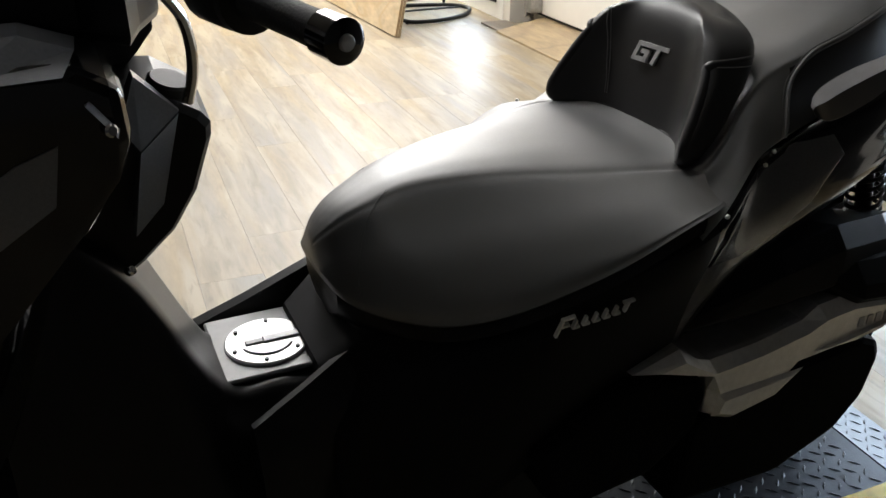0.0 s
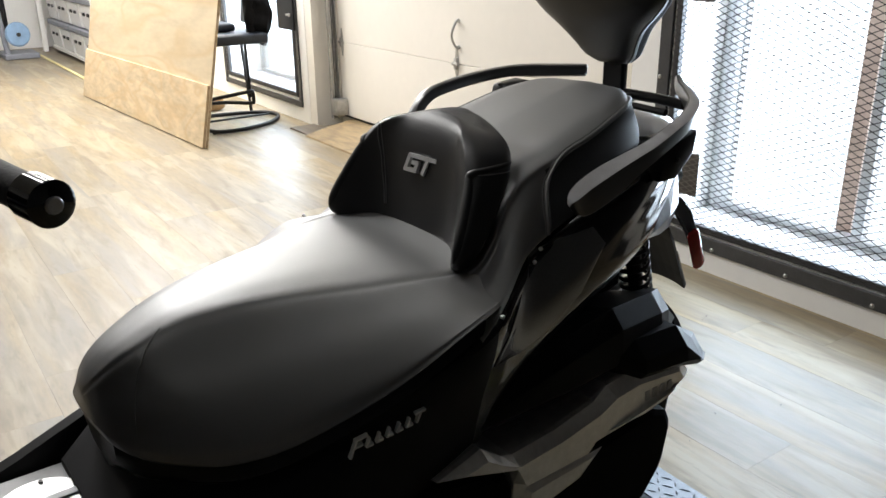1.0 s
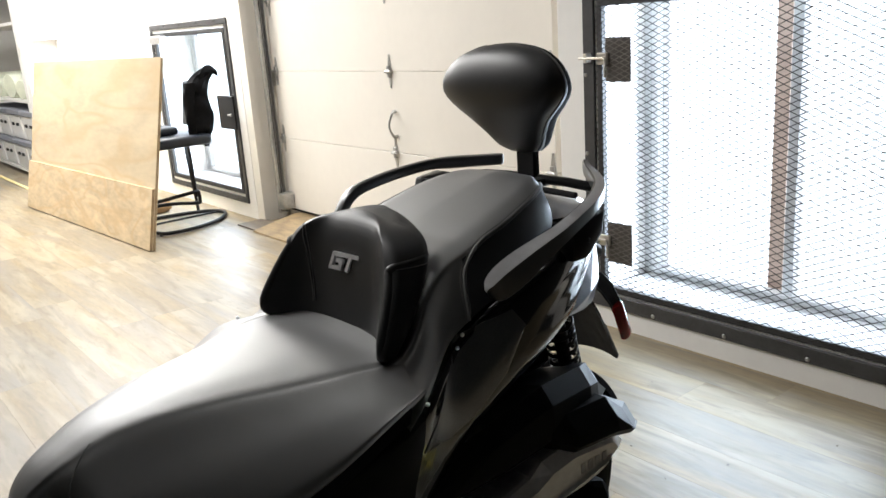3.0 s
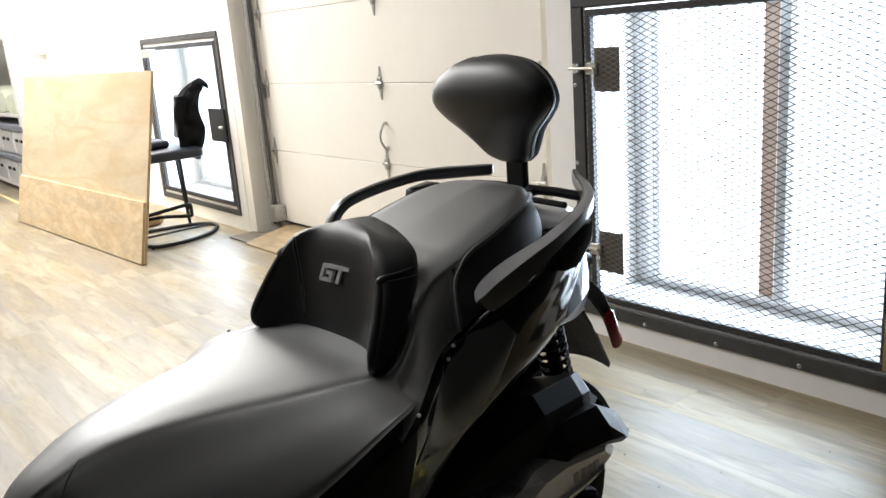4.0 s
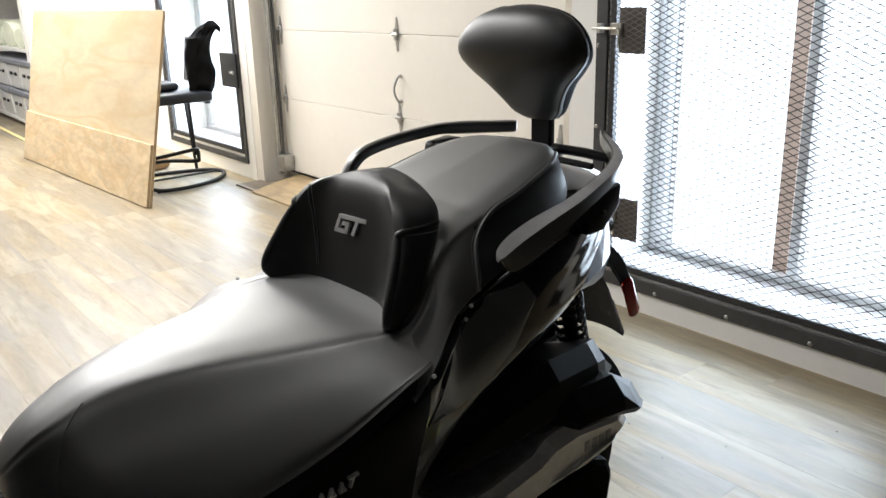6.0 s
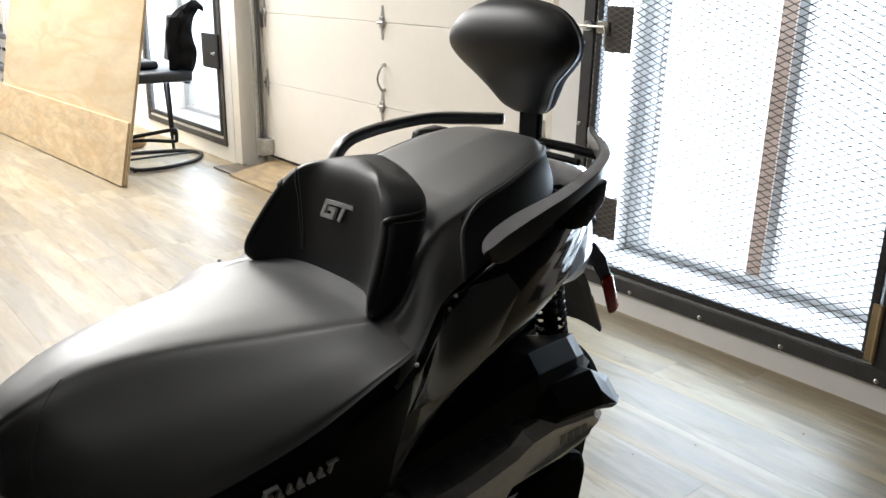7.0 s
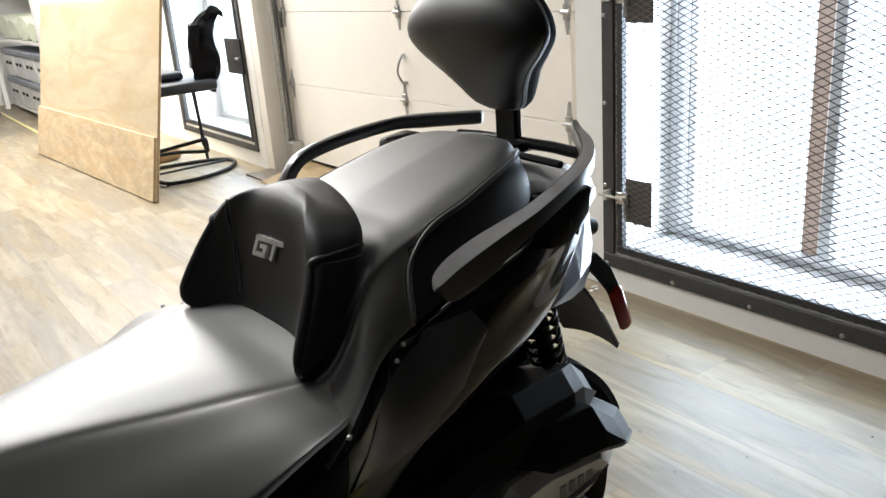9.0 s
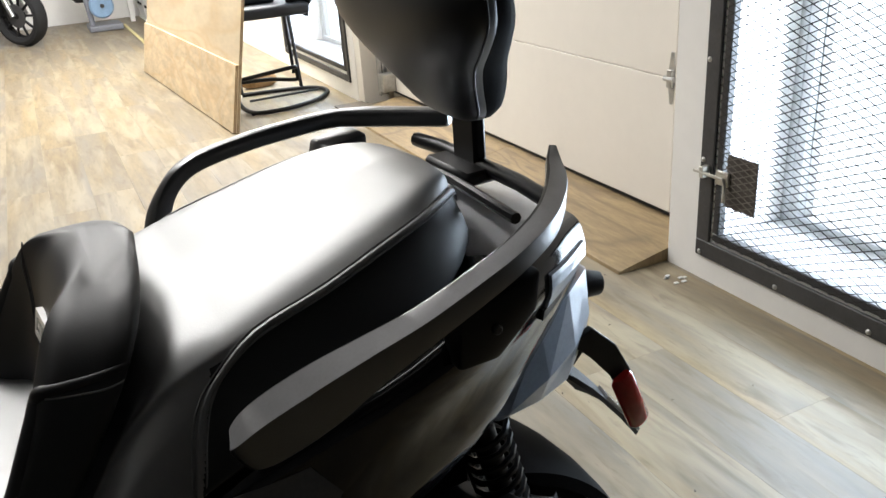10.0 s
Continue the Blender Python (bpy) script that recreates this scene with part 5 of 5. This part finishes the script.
prism(bm, [(PX1 + 0.003, 0.002), (FLAP, 0.002), (FLAP, 0.008), (PX1 + 0.003, DECK - 0.002)], PY0, PY1)
part("end_flap", bm, M_PLATE, lift, "sloping tread-plate end flap", smooth=False)

bm = box(B(), PX0 + 0.01, PX1 - 0.002, PY0 + 0.003, STRIPE, DECK, DECK + 0.0012)
part("edge_stripe", bm, M_YELLOW, lift, "worn yellow painted edge", smooth=False)
bm = B()
prism(bm, [(PX1 + 0.003, DECK - 0.002), (FLAP, 0.008), (FLAP, 0.0095), (PX1 + 0.003, DECK - 0.0005)], PY0, STRIPE)
part("edge_stripe", bm, M_YELLOW, lift, "worn yellow painted edge", smooth=False)

def tread(bm, x, y, z, ang, slope=0.0):
    c, s_ = math.cos(ang), math.sin(ang)
    out = [(-0.013, 0), (0, 0.0035), (0.013, 0), (0, -0.0035)]
    base = [bm.verts.new((x + a * c - b * s_, y + a * s_ + b * c, z + slope * (a * c - b * s_))) for a, b in out]
    t1 = bm.verts.new((x - 0.006 * c, y - 0.006 * s_, z + 0.0022 - slope * 0.006 * c))
    t2 = bm.verts.new((x + 0.006 * c, y + 0.006 * s_, z + 0.0022 + slope * 0.006 * c))
    bm.faces.new((base[0], base[3], t2, t1))
    bm.faces.new((base[3], base[2], t2))
    bm.faces.new((base[2], base[1], t1, t2)[::1])
    bm.faces.new((base[1], base[0], t1))


bm = B()
i = 0
xx = 0.60
while xx < PX1 - 0.02:
    yy = STRIPE + 0.012 + (0.013 if i % 2 else 0)
    j = 0
    while yy < PY1 - 0.02:
        tread(bm, xx, yy, DECK, radians(45 if (i + j) % 2 else -45))
        yy += 0.026
        j += 1
    xx += 0.026
    i += 1
for i in range(4):
    xx = PX1 + 0.022 + 0.028 * i
    for j in range(24):
        tread(bm, xx, STRIPE + 0.012 + j * 0.027, DECK - 0.002 - (xx - PX1) * 0.22, radians(45 if (i + j) % 2 else -45), -0.22)
tagged(part("treads", bm, M_PLATE, lift, smooth=False), kind="stuff")


# ---- loose things ----
# plywood sheets that lean back over the stool
lean = math.atan2(0.238, 1.138)
mply = Matrix.Translation((1.746, 4.733, 0.0)) @ Matrix.Rotation(radians(3.6), 4, "Z") @ Matrix.Translation((0.02, 0, 0.004)) @ Matrix.Rotation(lean, 4, "Y")


def sheet(name, x0, x1, h, face, label):
    th = thing(name, (1.78, 6.0, 0), label, "plywood")
    bm = box(B(), x0, x1, 0.001, 2.400, 0.0, h)
    bmesh.ops.transform(bm, matrix=mply, verts=bm.verts)
    part("panel", bm, face, th, smooth=False)
    n = 5
    for i in range(n):
        a, b = x0 + (x1 - x0) * i / n, x0 + (x1 - x0) * (i + 1) / n
        bm = box(B(), a + 0.0002, b - 0.0002, -0.0015 - 0.0006 * (i % 2), 0.0005, 0.0005, h - 0.0005)
        bmesh.ops.transform(bm, matrix=mply, verts=bm.verts)
        part("ply", bm, M_PLYEDGE if i % 2 else face, th, smooth=False)


sheet("plywood_sheet", 0.0, 0.018, 1.163, M_PLY, "large pale plywood sheet leaning on its long edge")
sheet("plywood_strip", -0.0195, -0.0015, 0.377, M_PLY2, "narrow figured plywood strip in front of the sheet")

# high stool with a sled base
stool = thing("bar_stool", (2.2, 5.35, 0.0), "black tube-steel stool with a dark blue vinyl seat", "stool")
part("base_loop", tube(B(), [(1.93, 5.50, 0.56), (1.925, 5.42, 0.30), (1.92, 5.32, 0.10), (1.925, 5.22, 0.03), (1.96, 5.09, 0.016), (2.05, 5.045, 0.016), (2.20, 5.06, 0.016), (2.38, 5.15, 0.016), (2.49, 5.28, 0.016), (2.525, 5.39, 0.016), (2.49, 5.49, 0.016), (2.40, 5.55, 0.016), (2.20, 5.60, 0.016), (2.02, 5.62, 0.016)], 0.0135, 10, smooth=4), M_CHAIR, stool)
part("base_bar", tube(B(), [(2.02, 5.42, 0.014), (2.49, 5.44, 0.014)], 0.008, 8), M_CHAIR, stool)
part("leg", tube(B(), [(2.245, 5.15, 0.56), (2.27, 5.20, 0.30), (2.275, 5.215, 0.19)], 0.011, 8), M_CHAIR, stool)
part("leg", tube(B(), [(2.40, 5.62, 0.56), (2.41, 5.56, 0.02)], 0.012, 8), M_CHAIR, stool)
part("leg", tube(B(), [(2.00, 5.68, 0.56), (2.02, 5.62, 0.02)], 0.012, 8), M_CHAIR, stool)
part("foot_bar", tube(B(), [(1.93, 5.27, 0.185), (2.10, 5.20, 0.215), (2.255, 5.17, 0.235), (2.285, 5.19, 0.225), (2.295, 5.21, 0.17), (2.285, 5.23, 0.145), (2.15, 5.33, 0.15), (1.96, 5.38, 0.15)], 0.0125, 10, smooth=3), M_CHAIR, stool)
part("foot", disc(B(), (1.955, 5.085, 0.008), (0, 0, 1), 0.012, 0.016, 12, 0.002), M_RUBBER, stool)
part("seat", box(B(), 1.92, 2.40, 5.10, 5.60, 0.548, 0.618, 0.024, seg=3), M_CHAIRVINYL, stool, "dark blue padded vinyl seat")
part("seat_cushion", box(B(), 1.93, 2.24, 5.26, 5.66, 0.621, 0.675, 0.022, seg=3), M_CHAIRVINYL, stool)
bm = box(B(), 2.345, 2.385, 5.20, 5.47, 0.66, 0.965, 0.018, seg=3)
bmesh.ops.rotate(bm, verts=bm.verts, cent=(2.36, 5.35, 0.66), matrix=Matrix.Rotation(radians(8), 3, "Y"))
part("backrest", bm, M_CHAIRVINYL, stool, "dark blue vinyl backrest")
part("back_tube", tube(B(), [(2.385, 5.30, 0.58), (2.405, 5.30, 0.93)], 0.010, 8), M_CHAIR, stool)


# jacket thrown over the backrest: a folded cloth with creases
JACKET = [  # height, middle across, half-width, depth
    (0.550, 0.016, 0.020, 0.012), (0.575, -0.012, 0.052, 0.026), (0.610, -0.010, 0.080, 0.036), (0.660, -0.008, 0.098, 0.044), (0.730, -0.006, 0.108, 0.048), (0.800, -0.016, 0.100, 0.048),
    (0.865, -0.018, 0.094, 0.050), (0.915, -0.006, 0.088, 0.052), (0.960, 0.014, 0.084, 0.050), (1.000, 0.046, 0.078, 0.044), (1.030, 0.074, 0.060, 0.034), (1.048, 0.092, 0.030, 0.018)]


def jacket():
    bm = B()
    rr = random.Random(9)
    across, deep = Vector((0.92, -0.39, 0)), Vector((0.39, 0.92, 0))
    rings = []
    n = 36
    for j in range(41):
        v = j / 40
        z = 0.55 + 0.498 * v
        mid, w, t = lerp_table(JACKET, z)
        ring = []
        for i in range(n):
            a = 2 * math.pi * i / n
            fold = 1 + 0.10 * math.sin(6 * a + 2.4 * v) + 0.07 * math.sin(11 * a - 7 * v) + 0.05 * math.sin(3 * a + 19 * v) + 0.03 * rr.uniform(-1, 1)
            crease = 0.012 * math.sin(23 * v + 4 * math.sin(a)) * math.sin(a)
            hem = 0.03 * math.sin(2 * a + 0.6) * max(0.0, 1 - 6 * v)
            ring.append(Vector((2.385, 5.205, z + hem)) + across * (mid + 0.86 * w * math.cos(a) * (0.85 + 0.15 * fold)) + deep * (t * math.sin(a) * fold + crease))
        rings.append(ring)
    skin(bm, rings)
    coat = tagged(link_mesh("jacket", bm, M_CLOTH), "crumpled black jacket hung over the stool's backrest", "jacket")
    # one sleeve that hangs along the front, and the turned collar
    sb = B()
    rings = []
    for k in range(19):
        v = k / 18
        c = Vector((2.385, 5.205, 0.955 - 0.36 * v)) + across * (-0.045 - 0.02 * math.sin(2.4 * v)) - deep * (0.055 - 0.015 * v)
        rad = 0.036 - 0.007 * v
        rings.append([c + (across * math.cos(a) + deep * 0.7 * math.sin(a)) * rad * (1 + 0.14 * math.sin(3 * a + 13 * v) + 0.10 * math.sin(21 * v)) for a in (2 * math.pi * i / 16 for i in range(16))])
    skin(sb, rings)
    part("sleeve", sb, M_CLOTH, coat)
    cb = B()
    rings = []
    for k in range(13):
        v = k / 12
        c = Vector((2.385, 5.205, 0.985 + 0.050 * math.sin(v * 2.8))) + across * (0.02 + 0.125 * v) - deep * 0.03
        rad = 0.030 - 0.010 * v
        rings.append([c + (deep * math.cos(a) + Vector((0, 0, 1)) * math.sin(a)) * rad * (1 + 0.2 * math.sin(3 * a + 6 * v)) for a in (2 * math.pi * i / 14 for i in range(14))])
    skin(cb, rings)
    part("collar", cb, M_CLOTH, coat)


jacket()
sh = B()
skin(sh, [[Vector((2.20 + 0.13 * k * math.cos(a), 5.86 + 0.055 * k * math.sin(a), z)) for a in (2 * math.pi * i / 20 for i in range(20))] for k, z in ((0.7, 0.004), (0.95, 0.02), (1.0, 0.05), (0.9, 0.075), (0.8, 0.06), (0.6, 0.03))])
tagged(link_mesh("dish", sh, M_PLYEDGE), "small brown dish on the floor under the stool", "dish")

# shelf unit with bins by the wall
shelf = thing("shelf_unit", (2.25, 9.2, 0.0), "white painted storage shelf unit by the wall", "shelf")
for x, y in ((2.03, 8.30), (2.51, 8.30), (1.95, 10.55), (2.51, 10.55)):
    part("upright", box(B(), x - 0.025, x + 0.025, y - 0.045, y + 0.045, 0, 2.05, 0.003), M_TRIMW, shelf, smooth=False)
for z in (0.06, 0.77, 1.49, 2.0):
    part("shelf_board", box(B(), 2.02, 2.48, 8.35, 10.50, z - 0.015, z + 0.015, 0.002), M_TRIMW, shelf, smooth=False)


def plastic_bin(x, y, z, w, l, h):
    bn = thing("storage_bin", (x, y, z), "white plastic storage bin with a grey rim", "storage bin", group="bins on the shelf")
    bm = B()
    skin(bm, [[Vector((x + sx * w / 2 * k, y + sy * l / 2 * k, zz)) for sx, sy in ((-1, -1), (1, -1), (1, 1), (-1, 1))] for zz, k in ((z, 0.9), (z + h * 0.8, 1.0))])
    bmesh.ops.bevel(bm, geom=list(bm.edges), offset=0.012, segments=2, affect="EDGES")
    part("tub", bm, M_WHITEPL, bn, smooth=False)
    part("rim", box(B(), x - w / 2 - 0.012, x + w / 2 + 0.012, y - l / 2 - 0.012, y + l / 2 + 0.012, z + h * 0.8, z + h, 0.012), M_GREYPL, bn, "grey lid rim", smooth=False)
    for dy in (-0.09, 0.09):
        part("handle_slot", box(B(), x - w / 2 - 0.006, x - w / 2 + 0.01, y + dy - 0.035, y + dy + 0.035, z + h * 0.45, z + h * 0.55, 0.003), M_PLASTIC, bn)


for tier in range(2):
    for i in range(4):
        plastic_bin(2.22, 8.53 + i * 0.55, 0.077 + tier * 0.305, 0.42, 0.52, 0.30)
for i, (y, z, r) in enumerate(((8.62, 0.88, 0.098), (9.08, 0.91, 0.124), (9.65, 0.89, 0.103), (10.1, 0.91, 0.124))):
    bm = tube(B(), [(2.03, y, z - 0.001), (2.07, y + 0.01, z), (2.42, y - 0.02, z + 0.004), (2.47, y - 0.02, z + 0.004)], [r * 0.92, r, r, r * 0.92], 18)
    tagged(link_mesh("foam_roll", bm, M_FOAM), "rolled sheet of greenish white foam", "foam roll", group="rolls on the shelf")
tagged(link_mesh("floor_strip", box(B(), 1.80, 1.834, 7.6, 10.3, 0.0, 0.012, 0.003), M_PALEYELLOW, False), "yellow plastic strip lying along the floor", "floor strip")

# floor machine with a blue wheel
fm = thing("floor_machine", (1.62, 10.1, 0.0), "grey wheeled workshop machine with a pale blue wheel", "machine")
part("wheel", disc(B(), (1.60, 9.98, 0.262), (-0.25, 1, 0), 0.130, 0.05, 28, 0.015), M_BLUE, fm, "pale blue disc wheel")
part("hub", disc(B(), (1.605, 9.95, 0.262), (-0.25, 1, 0), 0.021, 0.02, 14), M_STEEL, fm)
part("base", box(B(), 1.43, 1.78, 9.93, 10.38, 0.0, 0.06, 0.012), M_GREYPL, fm, smooth=False)
part("frame", tube(B(), [(1.48, 10.04, 0.06), (1.46, 10.08, 0.42), (1.46, 10.22, 0.95)], 0.03, 10), M_GREYPL, fm)
part("housing", box(B(), 1.34, 1.55, 10.12, 10.40, 0.3, 0.65, 0.03), M_PLASTIC, fm, smooth=False)


# parked motorcycle by the far wall
def motorcycle(x, y, ang):
    mc = thing("motorcycle", (x, y, 0), "black motorcycle parked by the far wall", "motorcycle")
    m = Matrix.Translation((x, y, 0)) @ Matrix.Rotation(ang, 4, "Z")

    def put(name, bm, material, parent, label=""):
        bmesh.ops.transform(bm, matrix=m, verts=bm.verts)
        return part(name, bm, material, parent, label)

    for wx, r in ((0.0, 0.30), (-1.42, 0.31)):
        bm = B()
        n = 36
        prof = [(r - 0.09, -0.05), (r - 0.05, -0.074), (r - 0.02, -0.066), (r, 0), (r - 0.02, 0.066), (r - 0.05, 0.074), (r - 0.09, 0.05)]
        rings = [[Vector((wx + a * math.cos(2 * math.pi * k / n), d, r + a * math.sin(2 * math.pi * k / n))) for a, d in prof] for k in range(n)]
        skin(bm, rings + [rings[0]], True, False)
        bmesh.ops.remove_doubles(bm, verts=bm.verts, dist=1e-5)
        ty = put("tyre", bm, M_RUBBER, mc, "black motorcycle tyre")
        put("rim", tube(B(), [(wx + (r - 0.093) * math.cos(2 * math.pi * k / 32), 0, r + (r - 0.093) * math.sin(2 * math.pi * k / 32)) for k in range(33)], 0.013, 8), M_CHAIR, ty, "dark wheel rim")
        put("hub", disc(B(), (wx, 0, r), (0, 1, 0), 0.035, 0.10, 18, 0.006), M_CHAIR, ty)
        for k in range(10):
            a = 2 * math.pi * k / 10
            put("spoke", tube(B(), [(wx + 0.03 * math.cos(a), -0.022, r + 0.03 * math.sin(a)), (wx + (r - 0.09) * math.cos(a), -0.022, r + (r - 0.09) * math.sin(a))], 0.013, 6), M_CHAIR, ty)
        put("brake_disc", disc(B(), (wx, -0.045, r), (0, 1, 0), 0.115, 0.004, 28), M_STEEL, ty)
    for s in (-1, 1):
        put("fork_leg", tube(B(), [(0, s * 0.085, 0.30), (-0.25, s * 0.085, 0.95)], 0.025, 10), M_ZINC, mc)
    put("front_mudguard", tube(B(), [(0.2, 0, 0.55), (0.05, 0, 0.625), (-0.12, 0, 0.60), (-0.24, 0, 0.50)], [0.03, 0.07, 0.07, 0.03], 10, smooth=3, flat=1.0), M_GLOSS, mc)
    put("engine", box(B(), -0.95, -0.42, -0.16, 0.16, 0.25, 0.62, 0.05), M_STEEL, mc)
    put("tank", tube(B(), [(-0.32, 0, 0.84), (-0.45, 0, 0.87), (-0.75, 0, 0.84), (-0.88, 0, 0.78)], [0.06, 0.15, 0.14, 0.06], 16, smooth=3), M_GLOSS, mc)
    put("saddle", tube(B(), [(-0.85, 0, 0.76), (-1.1, 0, 0.75), (-1.5, 0, 0.82)], [0.09, 0.13, 0.08], 12, smooth=3), M_SEAT_DK, mc)
    put("frame", tube(B(), [(-0.24, 0, 0.92), (-0.35, 0, 0.55), (-0.5, 0, 0.22), (-1.0, 0, 0.24), (-1.42, 0, 0.31)], 0.03, 8), M_STEEL, mc)
    put("headlamp", disc(B(), (-0.14, 0, 0.88), (1, 0, 0), 0.09, 0.12, 20, 0.02), M_CHROME, mc)
    put("handlebar", tube(B(), [(-0.4, -0.38, 1.05), (-0.28, -0.15, 1.03), (-0.28, 0.15, 1.03), (-0.4, 0.38, 1.05)], 0.013, 8), M_STEEL, mc)
    return mc


motorcycle(0.80, 9.56, radians(-46))

# scuffed board end lying at the foot of the door jamb
bm = box(B(), 2.42, 2.62, 4.665, 4.93, 0.0, 0.012, 0.002)
tagged(link_mesh("floor_board", bm, M_DARKBOARD, False), "scuffed dark brown board on the floor by the jamb", "board")

# crumbs and grit on the floor by the cage
rg = random.Random(21)
bm = B()
for _ in range(48):
    cx, cy = rg.uniform(1.35, 2.56), rg.uniform(0.3, 2.6)
    rr = rg.uniform(0.0009, 0.0028)
    bmesh.ops.create_icosphere(bm, subdivisions=1, radius=rr, matrix=Matrix.Translation((cx, cy, rr * 0.5)) @ Matrix.Rotation(rg.uniform(0, 3), 4, "Z") @ Matrix.Diagonal((1.6, 0.9, 0.6, 1)))
tagged(link_mesh("floor_grit", bm, M_DARKBOARD, False), "dark crumbs and grit scattered on the floor", "grit", kind="stuff")
bm = B()
for _ in range(7):
    cx, cy = 2.53 + rg.uniform(-0.025, 0.03), 1.98 + rg.uniform(-0.03, 0.03)
    box(bm, cx - 0.008, cx + 0.008, cy - 0.005, cy + 0.005, 0.0, 0.004, 0.001)
tagged(link_mesh("plaster_crumbs", bm, M_WHITEPL, False), "white plaster crumbs at the foot of the wall", "crumbs", kind="stuff")

# housings above the unseen lamps, inferred and added alike
for lx, ly, wx, wy, watts in UNSEEN_LAMPS:
    lp = thing("unseen_ceiling_light", (lx, ly, CEIL), "flat white ceiling panel, unseen, placed for fill and highlights", "ceiling light", group="ceiling lights")
    hx, hy = wx / 2 + 0.02, wy / 2 + 0.02
    part("housing", box(B(), lx - hx, lx + hx, ly - hy, ly + hy, 2.875, CEIL, 0.006), M_TRIMW, lp, smooth=False)


# ---- floor planks ----
PW, PL = 0.182, 1.22
rng = random.Random(4)
cols = []
x = X1 + 0.35
k = 0
near = []
rest = []
pm = {}


def plank_mesh(w, l, material):
    key = (round(w, 3), round(l, 3), material.name)
    if key not in pm:
        bm = box(B(), 0, w - 0.0003, 0, l - 0.0003, -0.006, 0.0, 0.0002)
        me = bpy.data.meshes.new("plank")
        bm.to_mesh(me)
        bm.free()
        me.materials.append(material)
        pm[key] = me
    return pm[key]


while x > X0:
    w = PW
    x -= w
    y = Y_NEAR - rng.choice((0.0, 0.25, 0.4, 0.61, 0.8, 1.0))
    while y < Y_FAR:
        a, b = max(y, Y_NEAR), min(y + PL, Y_FAR)
        if b - a > 0.05:
            (near if x > -1.75 and b > -0.2 else rest).append((x, a, w, round(b - a, 3)))
        y += PL
near.sort(key=lambda p: (p[0] - 1.2) ** 2 + 0.5 * (p[1] - 2.5) ** 2)
rest += near[300:]
for px, py, w, l in near[:300]:
    ob = new("plank", plank_mesh(w, l, M_PLANK))
    ob.parent = floor
    ob.location = (px, py, 0)
far_bm = B()
for px, py, w, l in rest:
    box(far_bm, px, px + w - 0.0016, py, py + l - 0.0016, -0.006, 0.0)
tagged(part("far_planks", far_bm, M_PLANK, floor, smooth=False), kind="stuff")
